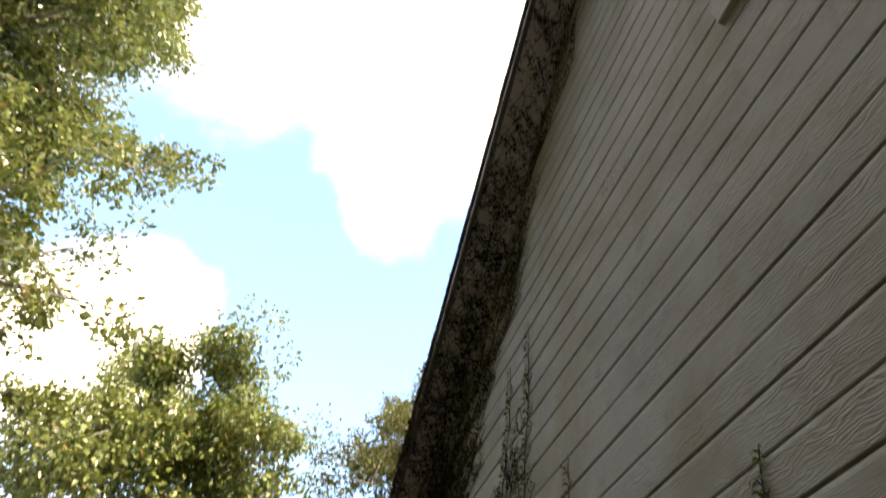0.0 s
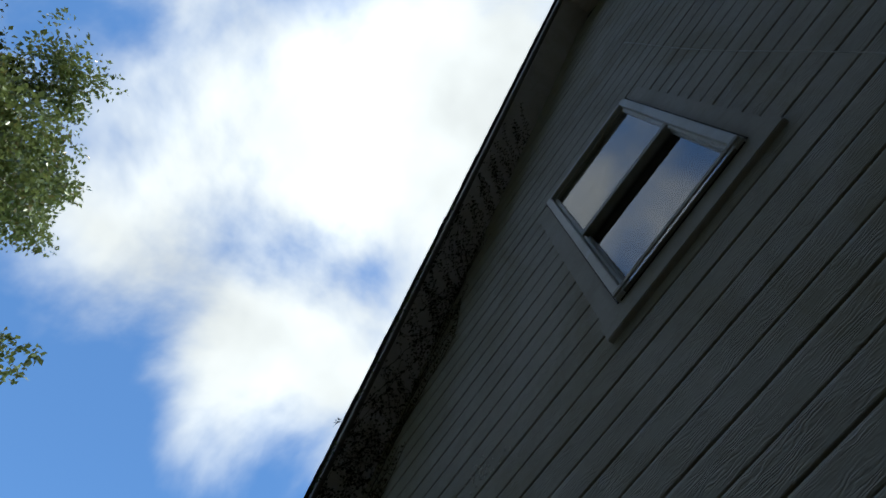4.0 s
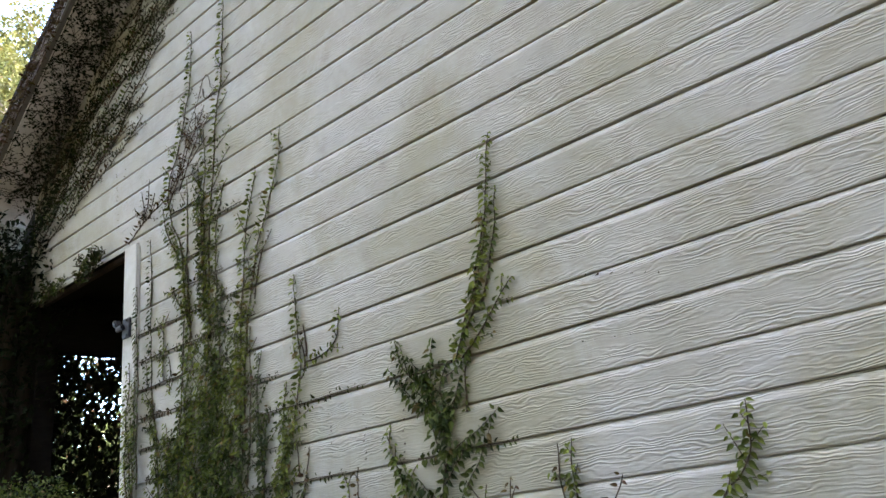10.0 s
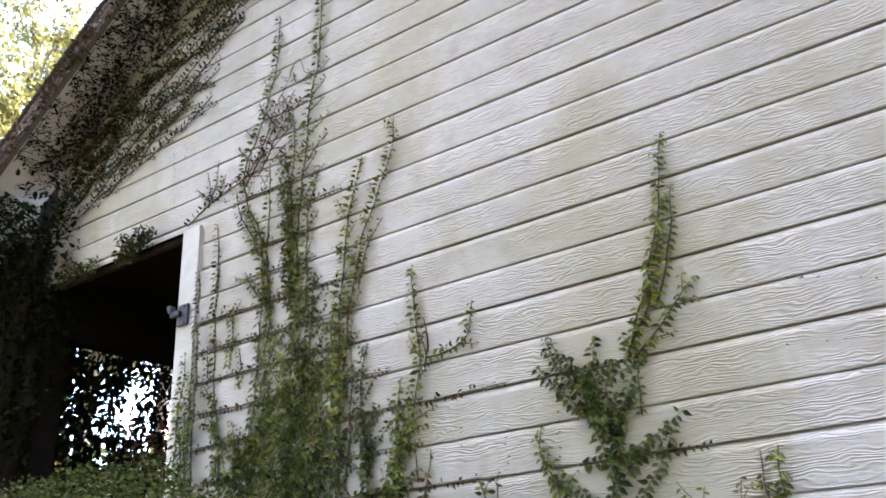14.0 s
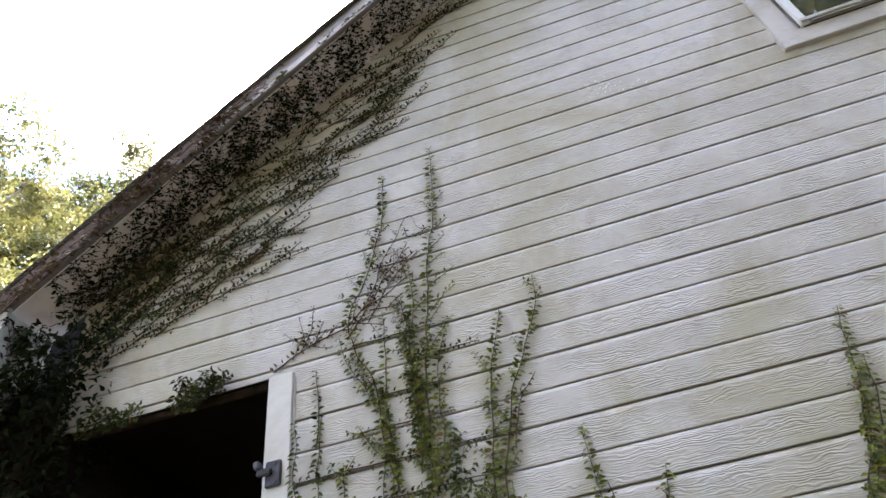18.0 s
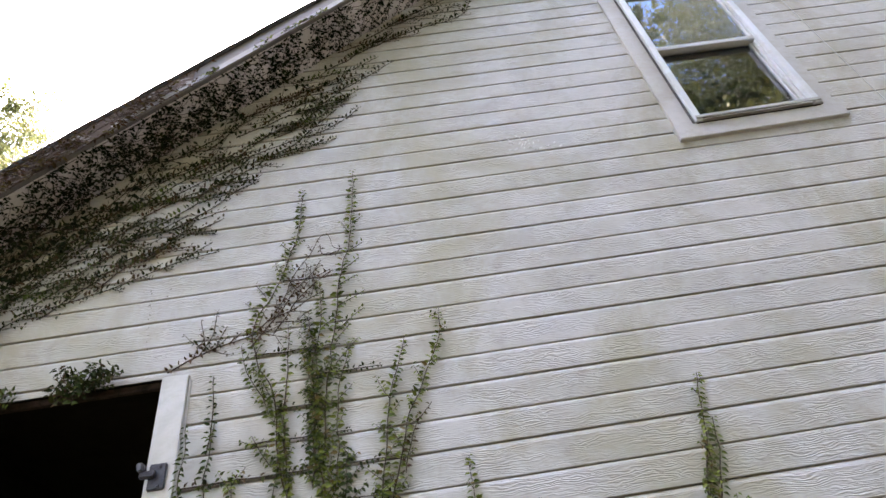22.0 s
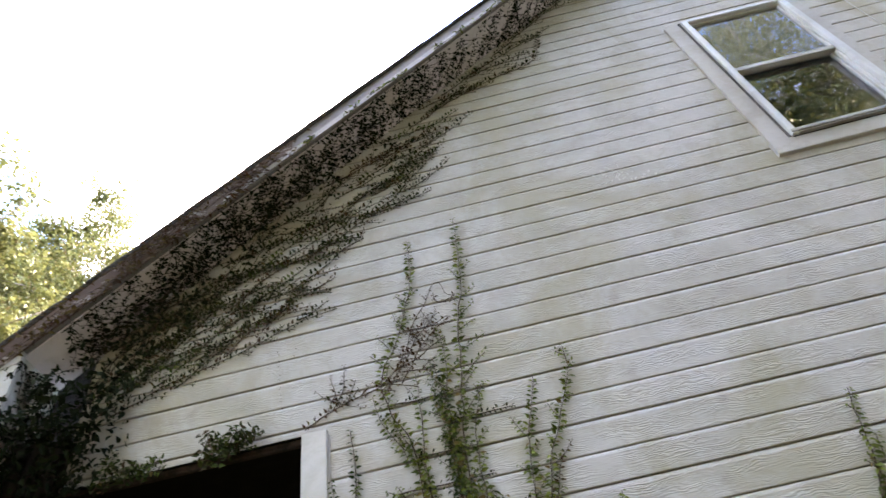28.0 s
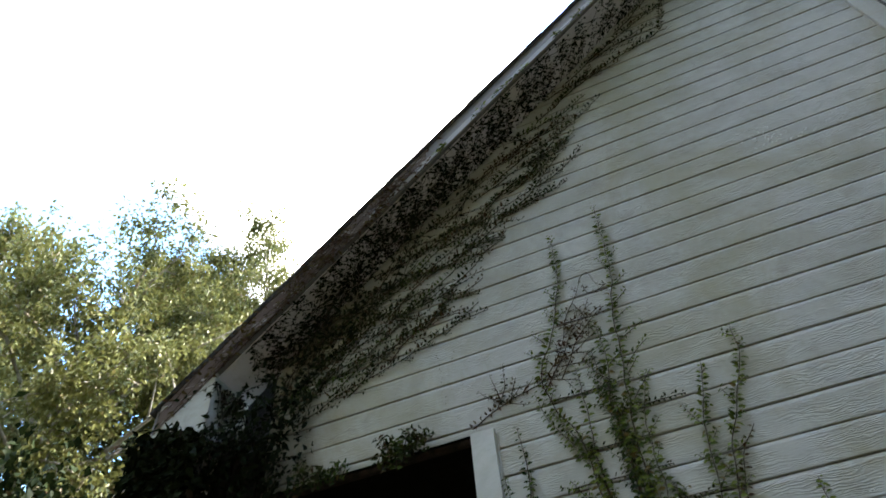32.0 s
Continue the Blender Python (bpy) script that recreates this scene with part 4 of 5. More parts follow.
wall_vine([(-1.46, 2.21), (-1.46, 2.08)], 0.008, 0.02, 0.7, BRONZE, 95, bare=0.5, label="nearly bare brown ivy stem on the siding")
wall_vine([(-0.50, 2.63), (-0.54, 2.47), (-0.58, 2.32), (-0.64, 2.19), (-0.66, 2.08), (-0.73, 1.98), (-0.77, 1.91)], 0.014, 0.028, 1.5, YOUNG, 15, droop=1.15, label="bright green forked ivy climbing the white siding")
wall_vine([(-0.575, 2.37), (-0.60, 2.25), (-0.66, 2.12), (-0.73, 1.99), (-0.77, 1.91)], 0.010, 0.026, 1.3, YOUNG, 81, droop=1.15, label="bright green forked ivy climbing the white siding")
wall_vine([(-0.515, 2.43), (-0.54, 2.30), (-0.59, 2.17), (-0.65, 2.05)], 0.008, 0.026, 1.2, YOUNG, 82, droop=1.15, label="bright green forked ivy climbing the white siding")
wall_vine([(-0.52, 2.11), (-0.58, 2.06), (-0.66, 1.98), (-0.74, 1.91)], 0.016, 0.028, 1.6, YOUNG, 16, droop=1.15)
wall_vine([(-1.02, 2.03), (-1.00, 1.94), (-0.96, 1.89), (-0.89, 1.83), (-0.88, 1.76), (-0.85, 1.66)], 0.030, 0.028, 1.7, OLD, 17, droop=1.15)
wall_vine([(-0.75, 1.905), (-0.85, 1.90), (-0.97, 1.90)], 0.010, 0.025, 2.0, OLD, 18, label=RUNNER)
wall_vine([(-0.81, 1.91), (-0.85, 1.82), (-0.85, 1.66), (-0.89, 1.54), (-0.94, 1.2)], 0.060, 0.029, 1.8, OLD, 19, droop=1.15, label="dark leafy clump of forked ivy on the siding", tip_size=0.9)
wall_vine([(-0.92, 1.89), (-0.88, 1.80), (-0.85, 1.66)], 0.045, 0.028, 1.7, OLD, 41, droop=1.15, label="dark leafy clump of forked ivy on the siding", tip_size=0.9)
wall_vine([(-0.72, 1.90), (-0.75, 1.86), (-0.76, 1.74)], 0.012, 0.026, 1.3, YOUNG, 20)
wall_vine([(-0.60, 1.628), (-0.75, 1.628), (-0.98, 1.628)], 0.012, 0.024, 1.5, OLD, 21, label=RUNNER)
wall_vine([(-1.08, 1.76), (-1.09, 1.67), (-1.06, 1.57), (-1.06, 1.46), (-1.10, 1.1)], 0.022, 0.029, 1.6, YOUNG, 22, droop=1.15)
wall_vine([(-1.31, 1.62), (-1.30, 1.53), (-1.31, 1.2)], 0.018, 0.027, 1.4, YOUNG, 23)
wall_vine([(-1.24, 1.64), (-1.26, 1.56), (-1.25, 1.2)], 0.015, 0.024, 0.8, BRONZE, 42, bare=0.3, thin=0.6)
wall_vine([(-0.48, 1.60), (-0.49, 1.49), (-0.50, 1.2)], 0.012, 0.022, 0.6, BRONZE, 24, bare=0.6, label="nearly bare brown ivy stem on the siding")
wall_vine([(-0.44, 1.60), (-0.45, 1.51), (-0.47, 1.2)], 0.018, 0.029, 2.2, YOUNG, 25, droop=1.15)
wall_vine([(0.04, 1.62), (0.02, 1.52), (-0.03, 1.45), (-0.09, 1.39), (-0.15, 1.2)], 0.018, 0.030, 1.8, YOUNG, 26, droop=1.15)


# the foot of the stand, strand by strand: each row holds a strand from its tip down, its width and density
for k, (pts, wide, thick, leaf_mat) in enumerate((([(-2.05, 2.6), (-2.08, 2.21), (-2.12, 1.99), (-2.21, 1.83), (-2.25, 1.65), (-2.26, 1.48)], 0.026, 1.1, YOUNG), ([(-1.96, 2.54), (-1.98, 2.33), (-2.0, 2.11), (-2.03, 1.9), (-2.0, 1.69), (-2.01, 1.45)], 0.026, 1.1, OLD),
        ([(-2.13, 2.19), (-2.18, 2.0), (-2.27, 1.9), (-2.38, 1.8), (-2.41, 1.58)], 0.022, 1.0, YOUNG), ([(-2.05, 2.2), (-2.04, 2.0), (-2.09, 1.87), (-2.13, 1.71), (-2.12, 1.54)], 0.024, 1.0, OLD),
        ([(-1.96, 1.73), (-1.98, 1.61), (-1.98, 1.45)], 0.040, 1.3, OLD), ([(-2.04, 1.71), (-2.03, 1.59), (-2.03, 1.45)], 0.036, 1.2, OLD),
        ([(-2.38, 1.92), (-2.34, 1.74), (-2.34, 1.54)], 0.024, 1.0, OLD), ([(-2.29, 1.92), (-2.19, 1.77), (-2.18, 1.55)], 0.024, 1.0, YOUNG),
        ([(-1.85, 1.89), (-1.87, 1.72), (-1.89, 1.62)], 0.022, 1.0, OLD), ([(-1.93, 1.92), (-1.95, 1.79), (-1.98, 1.66)], 0.022, 1.0, OLD),
        ([(-2.20, 2.12), (-2.22, 1.98), (-2.28, 1.82), (-2.30, 1.6)], 0.020, 0.9, OLD), ([(-1.97, 2.16), (-1.96, 2.02), (-1.98, 1.85), (-2.05, 1.7)], 0.022, 1.0, YOUNG), ([(-2.14, 1.98), (-2.08, 1.8), (-2.10, 1.6)], 0.024, 1.0, OLD))):
    wall_vine(pts, wide * 1.5, 0.030, thick * 2.0, leaf_mat, 400 + k, label="leafy ivy trunk at the foot of the stand", thin=0.6, droop=1.2, fork=0.8)
for k, (pts, wide, thick, leaf_mat) in enumerate((([(-2.42, 2.51), (-2.41, 2.37), (-2.42, 2.22)], 0.012, 1.0, YOUNG), ([(-2.35, 2.65), (-2.31, 2.58), (-2.27, 2.51)], 0.012, 1.0, YOUNG),
        ([(-2.19, 2.46), (-2.21, 2.33), (-2.25, 2.2)], 0.014, 1.0, YOUNG), ([(-2.16, 2.32), (-2.19, 2.22), (-2.24, 2.12), (-2.24, 1.98)], 0.016, 1.0, YOUNG),
        ([(-2.57, 2.17), (-2.49, 2.06), (-2.47, 1.95)], 0.010, 0.9, YOUNG), ([(-2.55, 2.31), (-2.55, 2.21)], 0.008, 1.0, OLD),
        ([(-2.54, 2.03), (-2.49, 1.98), (-2.44, 1.91)], 0.010, 0.9, OLD), ([(-2.37, 2.2), (-2.36, 2.12)], 0.010, 1.0, YOUNG),
        ([(-2.37, 2.3), (-2.35, 2.2)], 0.008, 1.0, OLD), ([(-2.47, 1.95), (-2.47, 1.81), (-2.45, 1.58)], 0.018, 1.0, YOUNG),
        ([(-1.86, 2.38), (-1.88, 2.26), (-1.88, 2.08), (-1.9, 1.94), (-1.95, 1.82)], 0.016, 1.1, YOUNG), ([(-1.81, 2.23), (-1.84, 2.03), (-1.86, 1.91), (-1.9, 1.78)], 0.014, 1.1, YOUNG))):
    wall_vine(pts, wide * 1.6, 0.029, thick * 1.7, leaf_mat, 420 + k, label="hanging tassel of small-leaved ivy", thin=0.4, droop=1.3)
for k, (pts, wide, thick, leaf_mat) in enumerate((([(-1.72, 2.17), (-1.74, 2.07), (-1.76, 1.94), (-1.75, 1.85), (-1.74, 1.7), (-1.76, 1.5)], 0.012, 1.2, OLD), ([(-1.7, 1.91), (-1.72, 1.8), (-1.74, 1.65), (-1.73, 1.5)], 0.016, 1.0, OLD),
        ([(-1.58, 2.01), (-1.6, 1.91), (-1.61, 1.82), (-1.63, 1.68), (-1.65, 1.59), (-1.68, 1.45)], 0.016, 1.2, YOUNG), ([(-1.53, 1.9), (-1.57, 1.8), (-1.61, 1.68), (-1.62, 1.49)], 0.018, 1.1, YOUNG),
        ([(-1.59, 1.62), (-1.59, 1.53), (-1.59, 1.44)], 0.018, 1.0, OLD), ([(-1.82, 1.64), (-1.82, 1.53), (-1.8, 1.45)], 0.020, 1.0, YOUNG))):
    wall_vine(pts, wide * 1.6, 0.029, thick * 1.8, leaf_mat, 440 + k, label="hanging strand of small-leaved ivy", thin=0.4, droop=1.2)
for k, (pts, wide, thick, leaf_mat) in enumerate((([(-2.51, 2.74), (-2.52, 2.48), (-2.51, 2.18), (-2.47, 1.93), (-2.45, 1.75), (-2.44, 1.58)], 0.010, 0.9, OLD), ([(-2.24, 2.56), (-2.26, 2.25), (-2.28, 2.02), (-2.3, 1.79), (-2.3, 1.56)], 0.010, 0.8, OLD))):
    wall_vine(pts, wide, 0.027, thick, leaf_mat, 460 + k, label="thin dark ivy strand creeping up the siding", thin=0.6, droop=1.1, fork=1.2)
for k, (pts, wide, thick, leaf_mat) in enumerate((([(-1.78, 2.29), (-1.8, 1.94), (-1.84, 1.66)], 0.008, 0.7, BRONZE), ([(-1.54, 1.78), (-1.54, 1.72), (-1.54, 1.65)], 0.006, 0.7, BRONZE),
        ([(-1.48, 1.75), (-1.51, 1.62), (-1.54, 1.48)], 0.010, 0.8, BRONZE), ([(-1.9, 1.63), (-1.9, 1.54), (-1.9, 1.46)], 0.010, 0.8, BRONZE),
        ([(-1.48, 2.16), (-1.46, 2.07), (-1.47, 2.03)], 0.006, 0.7, BRONZE))):
    wall_vine(pts, wide, 0.027, thick, leaf_mat, 480 + k, label="nearly bare brown ivy stem on the siding", thin=0.6, droop=1.1, fork=1.2, bare=0.6)
for k, (pts, wide, thick, leaf_mat) in enumerate((([(-2.61, 2.73), (-2.61, 2.45), (-2.59, 2.24), (-2.6, 2.05), (-2.59, 1.74)], 0.008, 1.3, OLD),
        ([(-2.67, 2.34), (-2.67, 2.21), (-2.69, 2.1), (-2.66, 1.9), (-2.64, 1.69)], 0.016, 1.3, YOUNG),
        ([(-2.7, 2.13), (-2.69, 2.02), (-2.7, 1.85), (-2.67, 1.69)], 0.014, 1.3, YOUNG),
        ([(-2.63, 2.25), (-2.62, 2.09), (-2.62, 1.9)], 0.012, 1.3, YOUNG),
        ([(-2.65, 2.06), (-2.64, 1.9), (-2.63, 1.69)], 0.014, 1.2, OLD))):
    wall_vine(pts, wide, 0.027, thick, leaf_mat, 520 + k, base_y=-0.036, label="ivy climbing the white jamb board", thin=0.6, droop=1.1)
for k, (z, xa, xb) in enumerate(((2.753, -1.98, -2.25), (2.613, -1.95, -2.35), (2.473, -1.74, -2.62), (2.333, -1.74, -2.62), (2.193, -1.72, -2.62), (2.053, -1.62, -2.62), (1.913, -1.18, -2.60), (1.773, -1.5, -2.55), (1.633, -1.3, -2.5))):
    wall_vine([(xa, z), ((xa + xb) / 2, z), (xb, z)], 0.006, 0.022, 1.5, IVY, 460 + k, label=RUNNER, bare=0.35, thin=0.8)


def lower_bound(x):
    """Lower limit of the ivy that hangs from the eave, along the gable."""
    return float(np.interp(x, (-3.9, -3.68, -3.25, -2.64, -2.52, -2.06, -1.91, -1.51, -1.04, -0.75), (3.2, 3.32, 3.43, 3.68, 4.1, 4.42, 4.75, 5.45, 5.7, 6.2)))


def eave_ivy():
    """Leaders that run up along the gable under the eave, each with flat sprays of side shoots that turn level along the boards."""
    r = np.random.default_rng(5)

    def grow(x, z, ang, length, calm, low, high):
        pts = [(x, z)]
        for k in range(int(length / 0.05)):
            x += 0.05 * math.cos(ang)
            z += 0.05 * math.sin(ang)
            ang = min(max(ang + r.normal(0, calm), low), high)
            if z > Z_SOFFIT + RUN * x - 0.015 or z < lower_bound(x):
                break
            pts.append((x, z))
        return pts, ang

    for g in range(96):
        # starts spread evenly over the strip between the soffit and the lower limit, thicker towards the corner
        u, v = (g + r.random()) / 96, (g * 0.6180339) % 1.0
        x = -3.88 + 3.0 * u ** 1.25
        top = Z_SOFFIT + RUN * x - 0.03
        z = top - v * max(0.02, top - lower_bound(x) - 0.02)
        if x > -2.0 and r.random() < 0.6:
            continue
        pts, ang = grow(x, z, r.uniform(0.25, 0.70), r.uniform(0.30, 0.75), 0.13, 0.12, 0.9)
        if len(pts) < 4:
            continue
        sprays = []
        for k in range(1, len(pts) - 1):
            if r.random() < (0.68 if x < -2.0 else 0.82):
                continue
            up = r.random() < 0.3
            side, _ = grow(*pts[k], r.uniform(0.75, 1.2) if up else r.uniform(-0.25, 0.25), r.uniform(0.10, 0.20 if up else 0.40), 0.14, -0.3, 1.3)
            if len(side) > 2:
                sprays.append(side[::-1])
        wall_vine(pts[::-1], 0.008, 0.026, 0.8, IVY if r.random() < 0.70 else (BRONZE if r.random() < 0.6 else OLD), 1000 + g, label="dark ivy leader spreading from the eave over the siding",
                  tip_size=0.75, thin=0.7, droop=0.45, bare=0.08, sprays=sprays)
    # long thin leaders that reach furthest
    for k, pts in enumerate(([(-0.86, 6.15), (-1.0, 5.75), (-1.35, 5.62), (-1.7, 5.45)], [(-0.75, 6.2), (-1.1, 6.0), (-1.5, 5.75)], [(-1.95, 4.50), (-2.2, 4.42), (-2.6, 4.32), (-3.0, 4.1)],
                              [(-2.58, 3.70), (-2.8, 3.66), (-3.1, 3.55), (-3.5, 3.45)], [(-1.55, 5.25), (-1.9, 5.0), (-2.3, 4.85)], [(-1.8, 4.78), (-2.0, 4.6), (-2.3, 4.5), (-2.8, 4.3)])):
        wall_vine(pts, 0.016, 0.026, 1.0, IVY, 200 + k, label="thin ivy leader reaching along the siding", bare=0.1, thin=0.4, droop=0.35)


eave_ivy()
wall_vine([(-2.04, 5.80), (-1.98, 5.77), (-1.92, 5.69)], 0.01, 0.03, 0.9, IVY, 260, base_y=-OVER - 0.022, label="tiny ivy sprig curling over the roof's edge", thin=0.3)


def sheet_ivy(name, label, n, x0, x1, place, mat, size, seed, falloff=1.2, normal=(0, -0.2, -1), along=0.35, cross=1.0, gap=2, regular=False):
    """Ivy flat against a sloping board: a net of thin stems that wander across it, with single leaves like beads along them; dense at the low end."""
    r = np.random.default_rng(seed)
    P, A, Nn, S, paths = [], [], [], [], []
    for k in range(n):
        x, v = x0 + (x1 - x0) * r.random() ** falloff, r.choice((0.0, 0.5, 1.0)) + r.normal(0, 0.08)
        pts = []
        turn = r.choice((-1, 1)) if 0.2 < v < 0.8 else (1 if v < 0.5 else -1)
        drift = r.normal(along, 0.5)
        if regular:
            x, v, turn, drift = x0 + (x1 - x0) * (k + r.random()) / n, 1.0, -1, r.normal(along, 0.22)
        flip = 1
        for q in range(r.integers(14, 34)):
            pts.append(place(x, min(1.0, max(0.0, v)), 0.004))
            x += 0.014 * (drift + r.normal(0, 0.35))
            v += turn * cross * r.uniform(0.01, 0.07)
            if v < -0.02 or v > 1.02:
                if regular:
                    break
                turn = -turn
            if q % gap == 0 and r.random() < 0.9:
                flip = -flip
                p = place(x + flip * 0.007, min(1.0, max(0.0, v + flip * 0.012)), r.uniform(0.004, 0.014))
                P.append(p)
                A.append((flip * 0.8 + r.normal(0, 0.5), r.normal(0, 0.6) - 0.1, r.normal(0, 0.2) - 0.3))
                Nn.append(tuple(c + r.normal(0, 0.25) for c in normal))
                S.append(size * r.uniform(0.65, 1.2))
        paths.append((pts, np.linspace(0.0022, 0.0012, len(pts))))
    top = thing(name, label, "ivy", "ivy on the eave")
    verts, faces = tubes(paths, 4)
    link_mesh("stem", verts, faces, STEM, top)["kind"] = "stuff"
    leaves("leaves", P, A, Nn, S, mat, top, True)
    return top


def soffit_at(x, v, d):
    return (x, -0.275 + 0.27 * v, Z_SOFFIT + RUN * x - d)


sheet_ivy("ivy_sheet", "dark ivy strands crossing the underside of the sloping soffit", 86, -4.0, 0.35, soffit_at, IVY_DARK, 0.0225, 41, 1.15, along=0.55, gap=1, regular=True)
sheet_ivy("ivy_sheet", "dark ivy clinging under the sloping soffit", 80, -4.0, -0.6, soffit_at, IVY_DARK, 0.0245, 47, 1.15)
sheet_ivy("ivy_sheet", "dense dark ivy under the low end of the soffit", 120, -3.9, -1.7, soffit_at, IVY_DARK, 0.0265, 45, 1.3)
for k in range(11):
    fx = -2.6 + 0.21 * k + float(rng.uniform(-0.06, 0.06))
    sheet_ivy("ivy_tuft", "tiny pale green ivy tuft at the fascia's foot", 2, fx, fx + 0.05, lambda x, v, d: (x, -OVER - 0.018 - d, Z_ROOF - 0.235 + RUN * x + 0.05 * v), IVY_LIGHT, 0.030, 600 + k, 1.0, (0, -1, 0.1), 0.1, 0.5)
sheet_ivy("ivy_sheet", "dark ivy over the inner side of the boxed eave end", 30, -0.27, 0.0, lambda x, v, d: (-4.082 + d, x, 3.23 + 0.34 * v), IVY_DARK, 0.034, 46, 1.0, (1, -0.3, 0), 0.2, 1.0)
sheet_ivy("ivy_sheet", "bronze ivy over the low end of the fascia", 60, -4.42, -3.0, lambda x, v, d: (x, -OVER - 0.02 - d * 0.6, Z_ROOF - 0.23 + RUN * x + 0.17 * v), IVY_BROWN, 0.034, 43, 0.9, (0, -1, 0.1), 0.7, 0.6)
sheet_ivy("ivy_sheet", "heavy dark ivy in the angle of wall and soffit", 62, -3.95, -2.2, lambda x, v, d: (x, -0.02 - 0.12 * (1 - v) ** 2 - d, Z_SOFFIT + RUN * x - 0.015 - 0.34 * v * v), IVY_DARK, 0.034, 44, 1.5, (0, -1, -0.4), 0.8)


def leafy_mass(name, label, category, n, inside, box, mat, size, seed, stems=10, hang=0.6, group="", girth=1.0, lobed=True):
    """A thick mass of leaves inside a shape, with woody stems through it."""
    r = np.random.default_rng(seed)
    (x0, x1), (y0, y1), (z0, z1) = box
    P = []
    while len(P) < n:
        q = (r.uniform(x0, x1), r.uniform(y0, y1), r.uniform(z0, z1))
        if inside(*q, noise.noise(Vector(q) * 2.3 + Vector((seed, 0, 0))) + 0.5 * noise.noise(Vector(q) * 6.0)):
            P.append(q)
    P = np.array(P)
    A = r.normal(0, 0.6, (n, 3)) + (0, -0.3, -hang)
    Nn = r.normal(0, 0.5, (n, 3)) + (0.2, -0.7, 0.5)
    top = thing(name, label, category, group)
    paths = []
    for k in range(stems):
        q = P[r.integers(0, n)]
        base = (q[0] * 0.6 + 0.4 * (x0 + x1) / 2 + r.normal(0, 0.05), q[1] * 0.5 + 0.5 * (y0 + y1) / 2, z0)
        mid = tuple((a + b) / 2 + r.normal(0, 0.05) for a, b in zip(base, q))
        paths.append(([base, mid, tuple(q)], (0.012 * girth, 0.008 * girth, 0.003 * girth)))
    verts, faces = tubes(paths, 5)
    link_mesh("stem", verts, faces, STEM, top, smooth=True)["kind"] = "stuff"
    leaves("leaves", P, A, Nn, size * r.uniform(0.6, 1.25, n), mat, top, lobed)
    return top


def column(x, y, z, w):
    cx, cy = -4.06 + 0.05 * math.sin(z * 2.3), -0.02
    lid = 3.26 + 0.9 * max(0.0, x + 4.05) + 0.1 * w
    return z < lid and x > -4.44 - 0.25 * max(0.0, 2.9 - z) and math.hypot((x - cx) / 1.0, (y - cy) / 0.9) < 0.35 + 0.11 * w + 0.08 * max(0.0, z - 2.6)


def ivy_trunks():
    """Arm-thick twisted ivy stems round the corner post, added to block light between leaves."""
    r = np.random.default_rng(58)
    top = thing("old_ivy", "thick twisted dark ivy stems added as a core round the corner post", "ivy", at=(-4.05, -0.03, 0))
    for k in range(15):
        a0, turn, ring = r.uniform(0, 6.28), r.uniform(-0.9, 0.9), r.uniform(0.05, 0.17)
        pts = []
        for q in range(16):
            z = 3.2 * q / 15
            a = a0 + turn * z + 0.25 * math.sin(z * 2.2 + k)
            rad = ring * (1.0 + 0.18 * math.sin(z * 1.7 + 2 * k))
            pts.append((rad * math.cos(a), rad * math.sin(a) * 0.85, z))
        verts, faces = tubes([(pts, np.linspace(r.uniform(0.06, 0.09), r.uniform(0.03, 0.05), 16))], 8)
        link_mesh("stem", verts, faces, VINEWOOD, top, "", True)


ivy_trunks()
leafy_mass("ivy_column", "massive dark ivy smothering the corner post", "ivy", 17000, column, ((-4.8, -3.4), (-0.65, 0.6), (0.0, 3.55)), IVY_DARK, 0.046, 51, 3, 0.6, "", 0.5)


def over_end(x, y, z, w):
    return z < 3.24 + 0.55 * max(0.0, -4.36 - x) + 0.07 * w


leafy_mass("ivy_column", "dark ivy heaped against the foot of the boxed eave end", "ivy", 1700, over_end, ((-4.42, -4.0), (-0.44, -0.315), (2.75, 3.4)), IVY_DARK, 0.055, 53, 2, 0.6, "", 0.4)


def lintel_sprigs():
    """Short sprays of ivy that stand up from and hang over the edge of the opening."""
    r = np.random.default_rng(52)
    for k in range(16):
        x = -3.15 + r.normal(0, 0.07) if k < 8 else r.uniform(-3.85, -3.32)
        tall = r.uniform(0.05, 0.17) if k < 8 else r.uniform(0.03, 0.08) * (1.6 if x < -3.6 else 1.0)
        lean = r.normal(0.03, 0.06)
        wall_vine([(x + lean, 2.985 + tall), (x + lean * 0.5, 2.985 + tall * 0.5), (x, 2.985), (x - lean * 0.4, 2.955 - r.uniform(0, 0.05))], 0.018, 0.034, 1.5, IVY if r.random() < 0.6 else OLD, 700 + k,
                  label="short ivy sprig over the opening's lintel", tip_size=0.85, thin=0.3, base_y=-0.016 - 0.03 * r.random())


lintel_sprigs()


# ---- shrubs at the foot of the wall ----
def shrub(name, label, n, cx, cy, rx, ry, top_z, mat, size, seed, stems=14):
    def inside(x, y, z, w):
        d = math.hypot((x - cx) / rx, (y - cy) / ry)
        lid = top_z - 0.30 * d ** 3 + 0.10 * w
        return d < 1.0 + 0.2 * w and lid - 0.55 < z < lid
    return leafy_mass(name, label, "shrub", n, inside, ((cx - rx * 1.2, cx + rx * 1.2), (cy - ry * 1.2, cy + ry * 1.2), (0.1, top_z + 0.25)), mat, size, seed, stems, -0.2, "shrubs along the wall", 1.0, False)


